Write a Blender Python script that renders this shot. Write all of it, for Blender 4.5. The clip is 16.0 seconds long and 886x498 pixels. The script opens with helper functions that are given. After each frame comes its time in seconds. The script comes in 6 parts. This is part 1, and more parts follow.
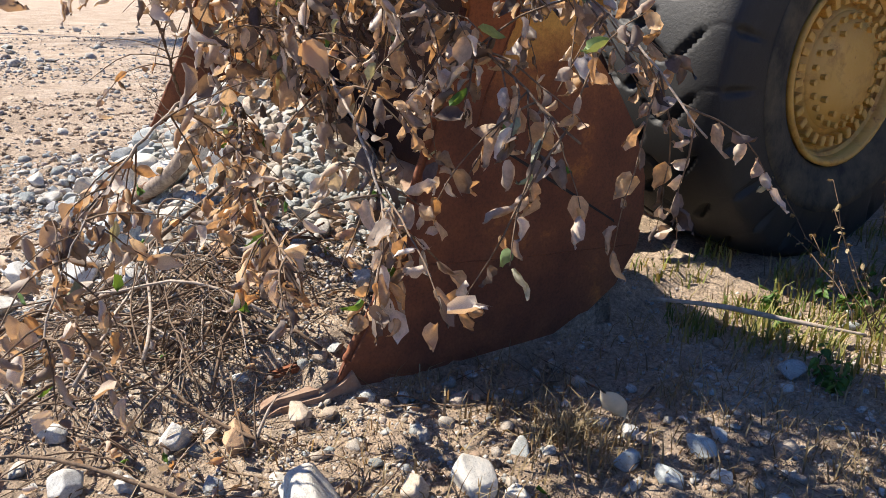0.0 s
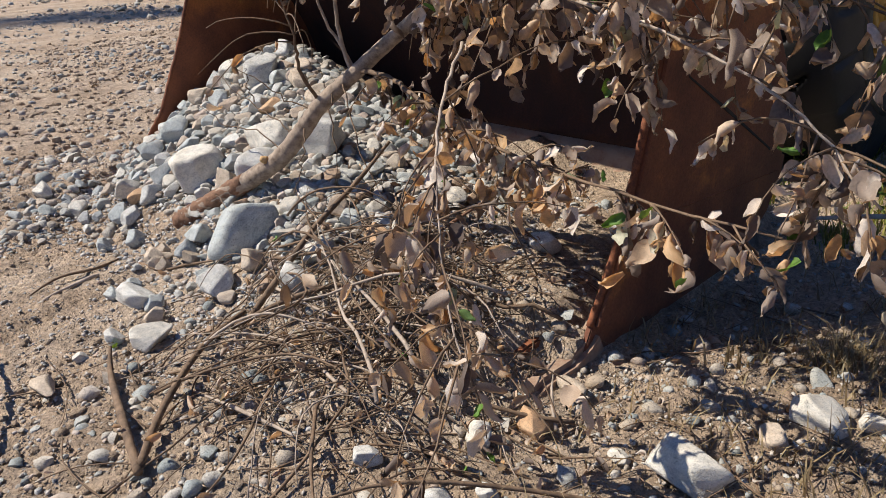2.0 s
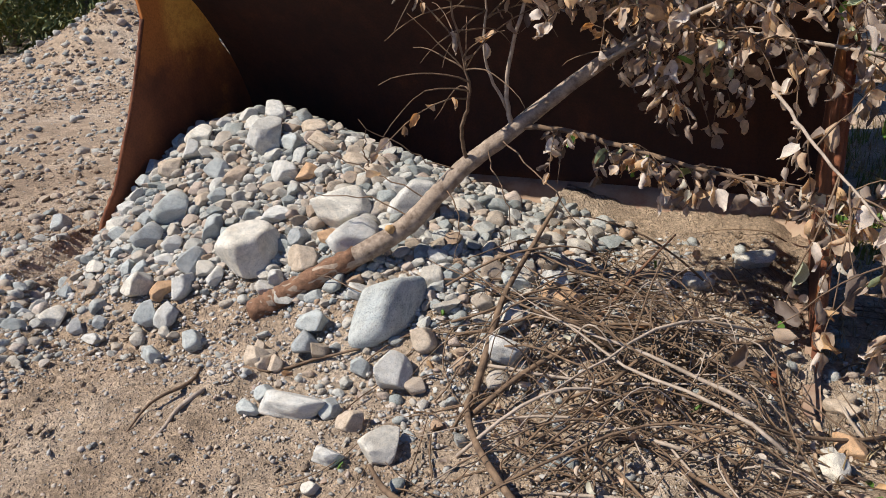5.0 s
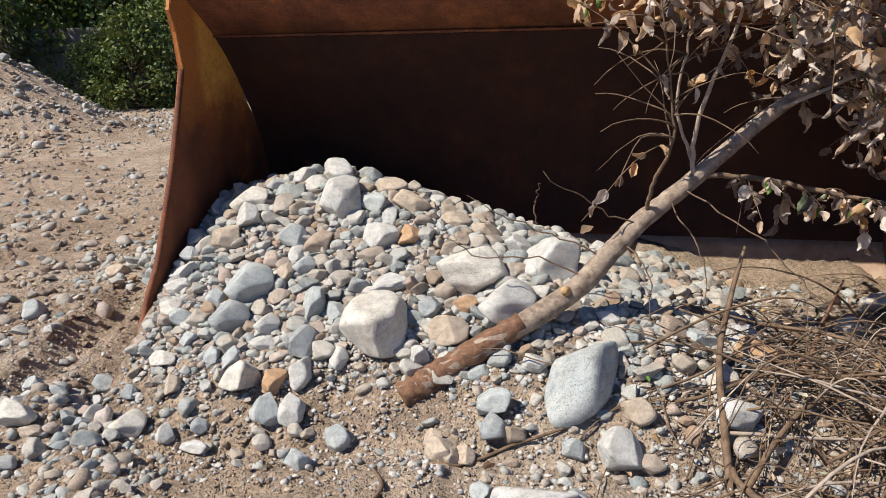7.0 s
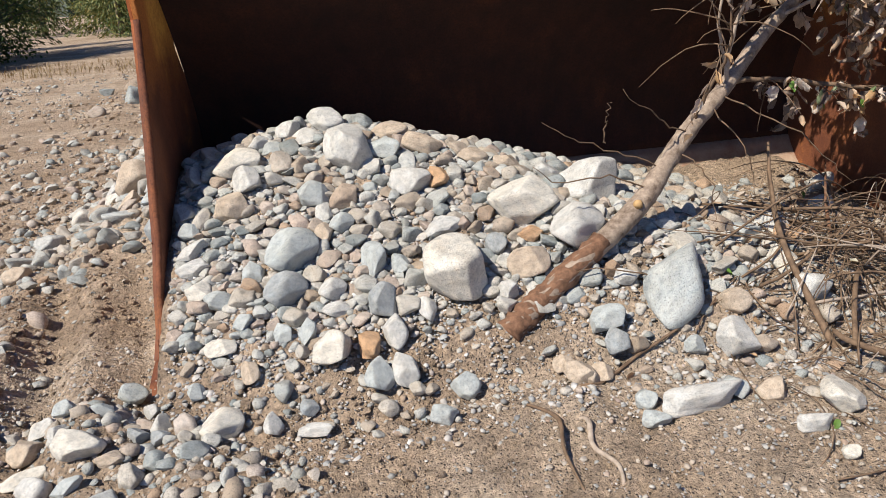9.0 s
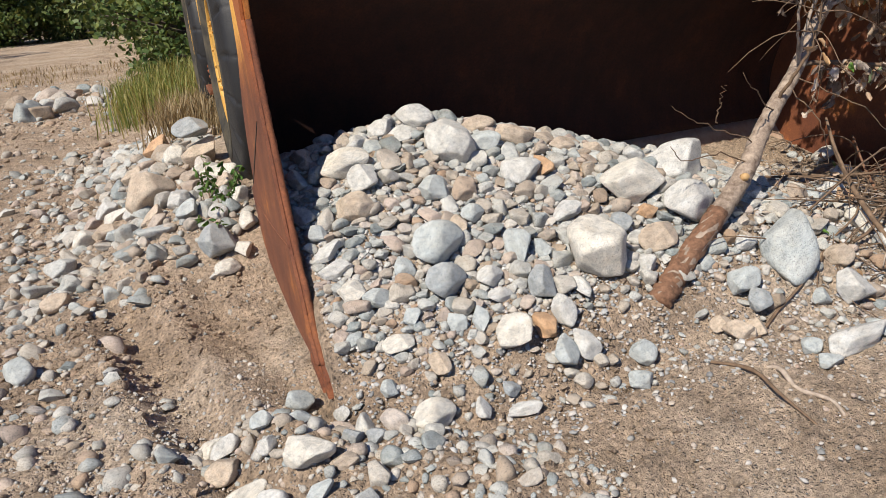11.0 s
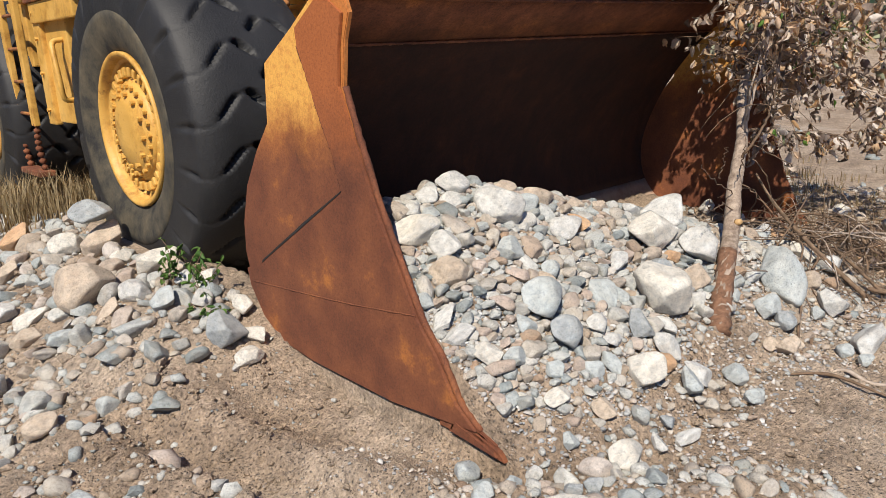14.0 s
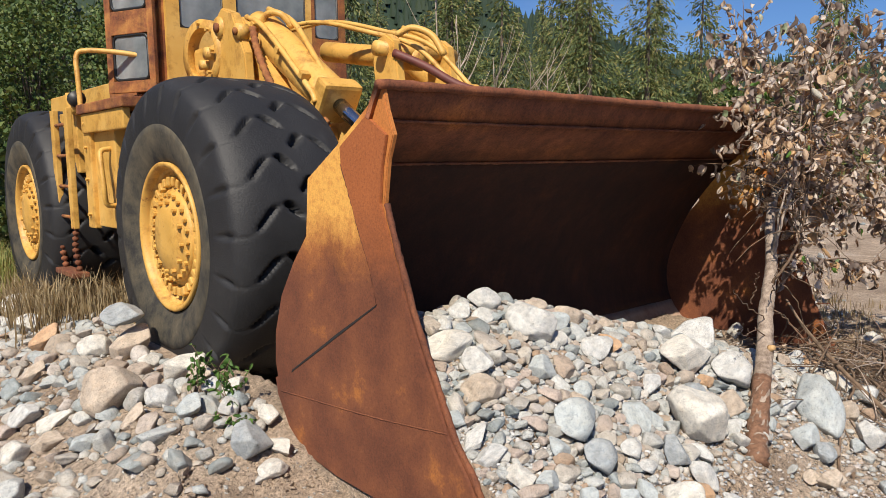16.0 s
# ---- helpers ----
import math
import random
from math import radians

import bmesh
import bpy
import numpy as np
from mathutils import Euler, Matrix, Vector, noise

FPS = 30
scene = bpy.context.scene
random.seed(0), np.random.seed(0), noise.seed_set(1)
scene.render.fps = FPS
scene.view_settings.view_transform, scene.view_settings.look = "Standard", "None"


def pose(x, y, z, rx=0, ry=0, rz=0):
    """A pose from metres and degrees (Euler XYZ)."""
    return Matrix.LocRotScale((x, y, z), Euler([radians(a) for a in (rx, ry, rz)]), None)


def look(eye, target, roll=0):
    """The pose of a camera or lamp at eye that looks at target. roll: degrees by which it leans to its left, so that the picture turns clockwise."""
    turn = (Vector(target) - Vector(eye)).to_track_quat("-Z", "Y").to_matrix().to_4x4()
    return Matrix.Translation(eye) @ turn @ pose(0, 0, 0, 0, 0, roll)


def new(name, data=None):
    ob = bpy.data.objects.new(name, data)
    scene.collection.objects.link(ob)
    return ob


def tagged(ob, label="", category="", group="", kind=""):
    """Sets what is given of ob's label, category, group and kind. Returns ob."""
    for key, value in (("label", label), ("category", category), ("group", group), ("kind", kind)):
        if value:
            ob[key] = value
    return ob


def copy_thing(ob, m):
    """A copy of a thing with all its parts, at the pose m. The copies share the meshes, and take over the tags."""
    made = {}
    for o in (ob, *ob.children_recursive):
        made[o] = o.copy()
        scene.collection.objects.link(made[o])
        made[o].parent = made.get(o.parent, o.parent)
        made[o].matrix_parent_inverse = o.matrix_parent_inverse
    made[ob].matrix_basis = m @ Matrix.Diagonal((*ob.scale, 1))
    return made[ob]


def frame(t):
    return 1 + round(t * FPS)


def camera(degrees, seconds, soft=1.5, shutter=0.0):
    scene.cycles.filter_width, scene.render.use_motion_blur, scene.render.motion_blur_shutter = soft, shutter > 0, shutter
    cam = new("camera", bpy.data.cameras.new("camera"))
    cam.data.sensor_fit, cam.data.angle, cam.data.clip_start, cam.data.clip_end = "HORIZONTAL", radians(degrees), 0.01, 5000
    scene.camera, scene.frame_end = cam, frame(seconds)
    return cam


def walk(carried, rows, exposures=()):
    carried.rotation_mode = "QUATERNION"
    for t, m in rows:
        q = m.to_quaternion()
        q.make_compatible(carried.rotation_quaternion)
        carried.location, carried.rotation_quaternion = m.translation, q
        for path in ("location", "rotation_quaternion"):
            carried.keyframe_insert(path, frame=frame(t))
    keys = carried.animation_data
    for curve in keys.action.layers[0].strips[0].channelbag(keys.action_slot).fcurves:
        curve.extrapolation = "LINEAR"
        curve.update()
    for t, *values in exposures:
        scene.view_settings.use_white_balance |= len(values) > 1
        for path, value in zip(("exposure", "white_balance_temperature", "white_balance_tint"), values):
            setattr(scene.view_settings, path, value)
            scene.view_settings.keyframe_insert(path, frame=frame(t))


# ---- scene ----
cam = camera(62.1, 16.0, soft=0.8)
PATH = [
    (0, (4.021, -0.629, 1.325), (2.411, 0.365, 0.677), 0.9),
    (0.5, (3.821, -0.866, 1.329), (2.255, 0.174, 0.647), -0.5),
    (1, (3.595, -1.075, 1.337), (2.077, 0.013, 0.622), -2.6),
    (1.5, (3.421, -1.34, 1.377), (1.977, -0.18, 0.622), -4.2),
    (2, (3.169, -1.554, 1.382), (1.795, -0.332, 0.595), -4.0),
    (2.5, (2.926, -1.746, 1.395), (1.595, -0.484, 0.598), -4.0),
    (3, (2.696, -1.986, 1.383), (1.397, -0.682, 0.6), -4.8),
    (3.5, (2.418, -2.123, 1.381), (1.158, -0.788, 0.586), -5.1),
    (4, (2.176, -2.221, 1.422), (1.043, -0.788, 0.607), -4.8),
    (4.2, (2.07, -2.278, 1.436), (1.004, -0.796, 0.618), -4.4),
    (6.3, (0.676, -2.699, 1.413), (0.23, -0.8, 0.972), -1.1),
    (6.5, (0.552, -2.692, 1.386), (0.12, -0.798, 0.911), -1.3),
    (7, (0.232, -2.626, 1.367), (-0.165, -0.737, 0.84), -1.2),
    (7.5, (-0.097, -2.648, 1.348), (-0.408, -0.764, 0.753), -1.1),
    (8, (-0.388, -2.647, 1.353), (-0.537, -0.758, 0.712), -2.0),
    (8.5, (-0.655, -2.577, 1.354), (-0.589, -0.693, 0.686), -2.9),
    (9, (-0.983, -2.614, 1.348), (-0.756, -0.746, 0.669), -4.3),
    (9.5, (-1.276, -2.604, 1.311), (-0.933, -0.752, 0.638), -3.6),
    (10, (-1.528, -2.514, 1.336), (-1.152, -0.663, 0.678), -3.7),
    (10.2, (-1.64, -2.508, 1.341), (-1.247, -0.658, 0.69), -3.9),
    (12.3, (-2.959, -2.084, 1.467), (-1.911, -0.548, 0.731), -4.2),
    (12.5, (-3.061, -1.999, 1.446), (-1.968, -0.479, 0.741), -4.0),
    (13, (-3.285, -1.775, 1.412), (-2.088, -0.29, 0.809), -3.8),
    (13.5, (-3.49, -1.673, 1.423), (-2.224, -0.228, 0.867), -3.6),
    (14, (-3.564, -1.65, 1.433), (-2.261, -0.23, 0.9), -2.5),
    (14.5, (-3.568, -1.639, 1.446), (-2.237, -0.216, 0.993), -1.5),
    (15, (-3.584, -1.633, 1.456), (-2.247, -0.19, 1.094), -1.2),
    (15.5, (-3.603, -1.624, 1.458), (-2.275, -0.159, 1.156), -0.9),
    (16, (-3.633, -1.615, 1.462), (-2.318, -0.127, 1.225), -0.8),
]
walk(cam, [(t, look(eye, target, roll)) for t, eye, target, roll in PATH], [(0.0, 1.12), (1.0, 0.70), (1.5, 0.58), (3.5, 0.39), (7.0, 0.42), (10.0, 0.36), (12.5, 0.31), (16.0, 0.37)])


# ---- light ----
SUN_FROM = Vector((-0.72, -0.51, 1.0))
world = bpy.data.worlds.new("sky")
scene.world = world
world.use_nodes = True
wt = world.node_tree
sky = wt.nodes.new("ShaderNodeTexSky")
sky.sky_type, sky.sun_disc = "NISHITA", False
sky.sun_elevation = math.atan2(1.0, math.hypot(0.72, 0.51))
sky.sun_rotation = math.atan2(-0.72, -0.51)
sky.air_density, sky.dust_density, sky.ozone_density = 1.0, 0.1, 4.0
back = wt.nodes["Background"]
back.inputs[1].default_value = 0.060
# thin high cloud streaks over the blue
wc = wt.nodes.new("ShaderNodeTexCoord")
wm = wt.nodes.new("ShaderNodeMapping")
wm.inputs["Scale"].default_value = (2.0, 2.0, 7.0)
wn = wt.nodes.new("ShaderNodeTexNoise")
wn.inputs["Scale"].default_value, wn.inputs["Detail"].default_value = 2.2, 7
wr = wt.nodes.new("ShaderNodeValToRGB")
wr.color_ramp.elements[0].position, wr.color_ramp.elements[1].position = 0.56, 0.86
wr.color_ramp.elements[1].color = (0.55, 0.55, 0.55, 1)
wx = wt.nodes.new("ShaderNodeMixRGB")
wx.inputs[2].default_value = (6.0, 6.0, 6.0, 1)
wt.links.new(wc.outputs["Generated"], wm.inputs[0])
wt.links.new(wm.outputs[0], wn.inputs["Vector"])
wt.links.new(wn.outputs[0], wr.inputs[0])
wt.links.new(wr.outputs[0], wx.inputs[0])
wt.links.new(sky.outputs[0], wx.inputs[1])
wd = wt.nodes.new("ShaderNodeMixRGB")
wd.blend_type = "MULTIPLY"
wd.inputs[0].default_value, wd.inputs[2].default_value = 1.0, (0.66, 0.88, 1.24, 1)
wt.links.new(wx.outputs[0], wd.inputs[1])
wt.links.new(wd.outputs[0], back.inputs[0])
lamp = bpy.data.lights.new("sun", "SUN")
lamp.energy, lamp.angle, lamp.color = 5.0, radians(0.53), (1.0, 0.915, 0.79)
new("sun", lamp).matrix_world = look(SUN_FROM * 40, (0, 0, 0))


# ---- materials ----
def material(name, rough=0.8, metal=0.0):
    m = bpy.data.materials.new(name)
    m.use_nodes = True
    b = m.node_tree.nodes["Principled BSDF"]
    b.inputs["Roughness"].default_value, b.inputs["Metallic"].default_value = rough, metal
    return m, m.node_tree, b


def node(nt, kind, **values):
    n = nt.nodes.new(kind)
    for key, value in values.items():
        n.inputs[key.replace("_", " ")].default_value = value
    return n


def noise_tex(nt, scale, detail=5, rough=0.55, coord="Object", stretch=None):
    tc = nt.nodes.new("ShaderNodeTexCoord")
    n = node(nt, "ShaderNodeTexNoise", Scale=scale, Detail=detail, Roughness=rough)
    if stretch:
        mp = nt.nodes.new("ShaderNodeMapping")
        mp.inputs["Scale"].default_value = stretch
        nt.links.new(tc.outputs[coord], mp.inputs[0])
        nt.links.new(mp.outputs[0], n.inputs["Vector"])
    else:
        nt.links.new(tc.outputs[coord], n.inputs["Vector"])
    return n.outputs["Fac"]


def ramp(nt, source, stops, constant=False):
    r = nt.nodes.new("ShaderNodeValToRGB")
    if constant:
        r.color_ramp.interpolation = "CONSTANT"
    while len(r.color_ramp.elements) < len(stops):
        r.color_ramp.elements.new(0.5)
    for e, (p, c) in zip(r.color_ramp.elements, stops):
        e.position = p
        e.color = (*c, 1) if len(c) == 3 else c
    nt.links.new(source, r.inputs[0])
    return r.outputs[0]


def mix(nt, fac, a, b, kind="MIX"):
    m = nt.nodes.new("ShaderNodeMixRGB")
    m.blend_type = kind
    for socket, value in zip(m.inputs, (fac, a, b)):
        if isinstance(value, (int, float)):
            socket.default_value = value
        elif isinstance(value, tuple):
            socket.default_value = (*value, 1)
        else:
            nt.links.new(value, socket)
    return m.outputs[0]


def grey(v):
    return (v, v, v)


def bump(nt, b, height, strength, distance):
    n = nt.nodes.new("ShaderNodeBump")
    n.inputs["Strength"].default_value, n.inputs["Distance"].default_value = strength, distance
    nt.links.new(height, n.inputs["Height"])
    nt.links.new(n.outputs[0], b.inputs["Normal"])


def set_color(nt, b, color):
    nt.links.new(color, b.inputs["Base Color"])


def stone_material(name, by_island):
    m, nt, b = material(name, 0.9)
    if by_island:
        rnd = nt.nodes.new("ShaderNodeNewGeometry").outputs["Random Per Island"]
    else:
        rnd = nt.nodes.new("ShaderNodeObjectInfo").outputs["Random"]
    tone = ramp(nt, rnd, [(0.0, (0.32, 0.37, 0.39)), (0.16, (0.48, 0.53, 0.55)), (0.34, (0.68, 0.69, 0.68)), (0.43, (0.46, 0.37, 0.29)),
                          (0.48, (0.64, 0.62, 0.58)), (0.60, (0.52, 0.46, 0.40)), (0.68, (0.60, 0.50, 0.45)), (0.76, (0.72, 0.72, 0.70)), (0.90, (0.54, 0.58, 0.59)), (0.98, (0.50, 0.36, 0.26))])
    if by_island:
        tone = mix(nt, 1.0, tone, (0.66, 0.65, 0.63), "MULTIPLY")
    else:
        tone = mix(nt, 1.0, tone, (0.75, 0.745, 0.73), "MULTIPLY")
    finish_stone(nt, b, tone, 1.0 if by_island else 0.1)
    return m


def finish_stone(nt, b, tone, k):
    speck = ramp(nt, noise_tex(nt, 230 * k, 4, 0.75), [(0.36, grey(0.28)), (0.44, grey(0.95)), (0.58, grey(1.05)), (0.66, grey(1.38))])
    stain = ramp(nt, noise_tex(nt, 11 * k, 5), [(0.30, (0.80, 0.77, 0.73)), (0.60, (1.06, 1.06, 1.05))])
    patch = ramp(nt, noise_tex(nt, 34 * k, 7, 0.72), [(0.34, (0.66, 0.68, 0.70)), (0.50, (1.0, 1.0, 1.0)), (0.66, (1.14, 1.10, 1.05))])
    tone = mix(nt, 1.0, tone, patch, "MULTIPLY")
    dust = ramp(nt, noise_tex(nt, 7 * k, 5, 0.65), [(0.46, grey(0.0)), (0.72, grey(0.36 if k == 1 else 0.24))])
    col = mix(nt, 1.0, mix(nt, 1.0, tone, speck, "MULTIPLY"), stain, "MULTIPLY")
    set_color(nt, b, mix(nt, dust, col, (0.46, 0.38, 0.29)))
    bump(nt, b, mix(nt, 0.5, noise_tex(nt, 34 * k, 7, 0.72), noise_tex(nt, 190 * k, 3)), 0.5 if k == 1 else 0.34, 0.012 if k == 1 else 0.045)


def plain_stone(name, color):
    m, nt, b = material(name, 0.85)
    tone = mix(nt, 0.0, color, color)
    finish_stone(nt, b, tone, 0.13)
    return m


def sand_material():
    m, nt, b = material("sandy_earth", 0.95)
    broad = ramp(nt, noise_tex(nt, 0.9, 6), [(0.32, (0.35, 0.255, 0.175)), (0.50, (0.47, 0.355, 0.255)), (0.68, (0.56, 0.45, 0.345))])
    grain = ramp(nt, noise_tex(nt, 48, 7, 0.8), [(0.34, grey(0.38)), (0.52, grey(1.0)), (0.68, grey(1.5))])
    damp = ramp(nt, noise_tex(nt, 7, 7, 0.7), [(0.36, grey(0.72)), (0.60, grey(1.1))])
    col = mix(nt, 1.0, mix(nt, 1.0, broad, grain, "MULTIPLY"), damp, "MULTIPLY")
    tc = nt.nodes.new("ShaderNodeTexCoord")
    grit = node(nt, "ShaderNodeTexVoronoi", Scale=70.0)
    nt.links.new(tc.outputs["Object"], grit.inputs["Vector"])
    chips = ramp(nt, grit.outputs["Distance"], [(0.10, grey(1.0)), (0.34, grey(0.0))])
    pick = ramp(nt, noise_tex(nt, 20, 3), [(0.50, grey(0.0)), (0.64, grey(0.8))])
    cover = mix(nt, 1.0, chips, pick, "MULTIPLY")
    pebble = ramp(nt, grit.outputs["Color"], [(0.2, (0.30, 0.30, 0.29)), (0.5, (0.48, 0.45, 0.41)), (0.8, (0.42, 0.31, 0.23))])
    set_color(nt, b, mix(nt, cover, col, pebble))
    relief = mix(nt, 0.55, noise_tex(nt, 26, 8, 0.72), chips, "ADD")
    bump(nt, b, relief, 1.0, 0.040)
    return m


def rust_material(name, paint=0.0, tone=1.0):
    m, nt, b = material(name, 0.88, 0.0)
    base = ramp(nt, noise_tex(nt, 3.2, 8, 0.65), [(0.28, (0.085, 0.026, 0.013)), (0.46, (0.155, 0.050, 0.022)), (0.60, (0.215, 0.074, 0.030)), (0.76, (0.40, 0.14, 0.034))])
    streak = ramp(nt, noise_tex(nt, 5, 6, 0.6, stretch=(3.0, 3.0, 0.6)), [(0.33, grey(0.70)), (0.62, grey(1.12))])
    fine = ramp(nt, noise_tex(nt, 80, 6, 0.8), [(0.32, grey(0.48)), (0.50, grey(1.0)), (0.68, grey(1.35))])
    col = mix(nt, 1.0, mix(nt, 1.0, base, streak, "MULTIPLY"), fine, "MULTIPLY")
    # a low tone puts shade into the rust colour
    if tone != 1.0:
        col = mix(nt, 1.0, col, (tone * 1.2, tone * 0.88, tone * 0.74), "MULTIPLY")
    if paint:
        left = ramp(nt, noise_tex(nt, 3.0, 10, 0.78), [(0.62 - 0.36 * paint, grey(0.0)), (0.86 - 0.28 * paint, grey(0.9))])
        yellow = ramp(nt, noise_tex(nt, 9, 5), [(0.35, (0.40, 0.13, 0.028)), (0.6, (0.55, 0.26, 0.06))])
        col = mix(nt, left, col, yellow)
    set_color(nt, b, col)
    bump(nt, b, mix(nt, 0.5, noise_tex(nt, 60, 6, 0.7), noise_tex(nt, 7, 5)), 0.35, 0.010)
    return m


def dusty_rust_material():
    """Worn steel under a film of pale dust."""
    m, nt, b = material("dust_covered_rusted_steel", 0.92)
    rust = ramp(nt, noise_tex(nt, 5, 7, 0.65), [(0.3, (0.14, 0.06, 0.035)), (0.7, (0.26, 0.13, 0.08))])
    dust = ramp(nt, noise_tex(nt, 9, 8, 0.7), [(0.36, grey(0.25)), (0.58, grey(0.9))])
    set_color(nt, b, mix(nt, dust, rust, (0.35, 0.265, 0.195)))
    bump(nt, b, noise_tex(nt, 70, 6, 0.7), 0.4, 0.008)
    return m


def paint_material(name):
    m, nt, b = material(name, 0.5)
    base = ramp(nt, noise_tex(nt, 2.2, 6), [(0.30, (0.54, 0.295, 0.055)), (0.55, (0.63, 0.365, 0.085)), (0.75, (0.69, 0.44, 0.135))])
    chips = ramp(nt, noise_tex(nt, 9, 10, 0.78), [(0.585, grey(0.0)), (0.66, grey(0.8))])
    rust = ramp(nt, noise_tex(nt, 12, 4), [(0.3, (0.11, 0.04, 0.015)), (0.7, (0.40, 0.15, 0.03))])
    grime = ramp(nt, noise_tex(nt, 6, 8, 0.7), [(0.32, (0.58, 0.49, 0.39)), (0.50, (1.0, 1.0, 1.0))])
    set_color(nt, b, mix(nt, chips, mix(nt, 1.0, base, grime, "MULTIPLY"), rust))
    bump(nt, b, noise_tex(nt, 45, 7, 0.75), 0.4, 0.008)
    return m


def rubber_material():
    m, nt, b = material("worn_black_rubber", 0.62)
    base = ramp(nt, noise_tex(nt, 3, 7, 0.65), [(0.3, (0.009, 0.009, 0.010)), (0.6, (0.018, 0.018, 0.019)), (0.8, (0.045, 0.043, 0.041))])
    set_color(nt, b, base)
    bump(nt, b, mix(nt, 0.5, noise_tex(nt, 70, 4, 0.7), noise_tex(nt, 8, 5)), 0.4, 0.012)
    return m


def dusty_rubber_material():
    m, nt, b = material("dusty_sidewall_rubber", 0.85)
    set_color(nt, b, ramp(nt, noise_tex(nt, 6, 7, 0.7), [(0.34, (0.016, 0.016, 0.016)), (0.50, (0.060, 0.052, 0.036)), (0.75, (0.125, 0.10, 0.062))]))
    bump(nt, b, noise_tex(nt, 60, 4), 0.3, 0.01)
    return m


def bark_material(name, a, c, scale=18):
    m, nt, b = material(name, 0.85)
    col = ramp(nt, noise_tex(nt, scale, 7, 0.7), [(0.3, a), (0.65, c)])
    set_color(nt, b, col)
    bump(nt, b, noise_tex(nt, scale * 3, 6, 0.7, stretch=(1, 1, 0.4)), 0.6, 0.006)
    return m


def leaf_material(name, stops, by_island, through_light=0.35):
    m, nt, b = material(name, 0.6)
    if by_island:
        rnd = nt.nodes.new("ShaderNodeNewGeometry").outputs["Random Per Island"]
    else:
        rnd = nt.nodes.new("ShaderNodeObjectInfo").outputs["Random"]
    tone = ramp(nt, rnd, stops)
    mott = ramp(nt, noise_tex(nt, 45, 5, 0.7), [(0.3, grey(0.62)), (0.6, grey(1.06))])
    col = mix(nt, 1.0, tone, mott, "MULTIPLY")
    set_color(nt, b, col)
    tr = nt.nodes.new("ShaderNodeBsdfTranslucent")
    nt.links.new(mix(nt, 1.0, col, (1.0, 0.72, 0.42), "MULTIPLY"), tr.inputs[0])
    ms = nt.nodes.new("ShaderNodeMixShader")
    ms.inputs[0].default_value = through_light
    nt.links.new(b.outputs[0], ms.inputs[1])
    nt.links.new(tr.outputs[0], ms.inputs[2])
    nt.links.new(ms.outputs[0], nt.nodes["Material Output"].inputs[0])
    return m


def plain(name, color, rough=0.6, metal=0.0):
    m, nt, b = material(name, rough, metal)
    var = ramp(nt, noise_tex(nt, 14, 5), [(0.3, tuple(0.7 * c for c in color)), (0.7, tuple(min(1, 1.15 * c) for c in color))])
    set_color(nt, b, var)
    return m


def side_material(name, yellow_left):
    """Rust that gives way to orange and old yellow paint towards the top of the plate."""
    m, nt, b = material(name, 0.75, 0.0)
    base = ramp(nt, noise_tex(nt, 3.2, 9, 0.68), [(0.28, (0.085, 0.028, 0.014)), (0.46, (0.145, 0.047, 0.022)), (0.60, (0.20, 0.068, 0.028)), (0.72, (0.42, 0.15, 0.034))])
    fine = ramp(nt, noise_tex(nt, 80, 6, 0.8), [(0.32, grey(0.62)), (0.50, grey(1.0)), (0.68, grey(1.22))])
    col = mix(nt, 1.0, base, fine, "MULTIPLY")
    tc = nt.nodes.new("ShaderNodeTexCoord")
    sp = nt.nodes.new("ShaderNodeSeparateXYZ")
    nt.links.new(tc.outputs["Object"], sp.inputs[0])
    ad = nt.nodes.new("ShaderNodeMath")
    ad.operation = "MULTIPLY_ADD"
    ad.inputs[1].default_value = 0.55
    nt.links.new(noise_tex(nt, 6, 10, 0.78), ad.inputs[0])
    nt.links.new(sp.outputs["Z"], ad.inputs[2])
    half = nt.nodes.new("ShaderNodeMath")
    half.operation = "MULTIPLY"
    half.inputs[1].default_value = 0.5
    nt.links.new(ad.outputs[0], half.inputs[0])
    orange = ramp(nt, half.outputs[0], [(0.60, grey(0.0)), (0.70, grey(0.6)), (0.80, grey(0.95))])
    yellow = ramp(nt, half.outputs[0], [(0.67, grey(0.0)), (0.77, grey(0.9))])
    worn = ramp(nt, noise_tex(nt, 26, 8, 0.8), [(0.40, grey(0.45)), (0.52, grey(1.0))])
    behind = ramp(nt, sp.outputs["Y"], [(0.93, grey(0.0)), (1.0, grey(1.0))])
    yellow = mix(nt, 1.0, mix(nt, 1.0, yellow, worn, "MULTIPLY"), behind, "MULTIPLY")
    col = mix(nt, orange, col, mix(nt, 1.0, mix(nt, 0.7, base, (0.62, 0.225, 0.045) if yellow_left else (0.42, 0.125, 0.030)), fine, "MULTIPLY"))
    set_color(nt, b, mix(nt, yellow, col, mix(nt, 0.5, (0.74, 0.40, 0.085), fine, "MULTIPLY")) if yellow_left else col)
    bump(nt, b, mix(nt, 0.5, noise_tex(nt, 60, 6, 0.7), noise_tex(nt, 7, 5)), 0.35, 0.010)
    return m


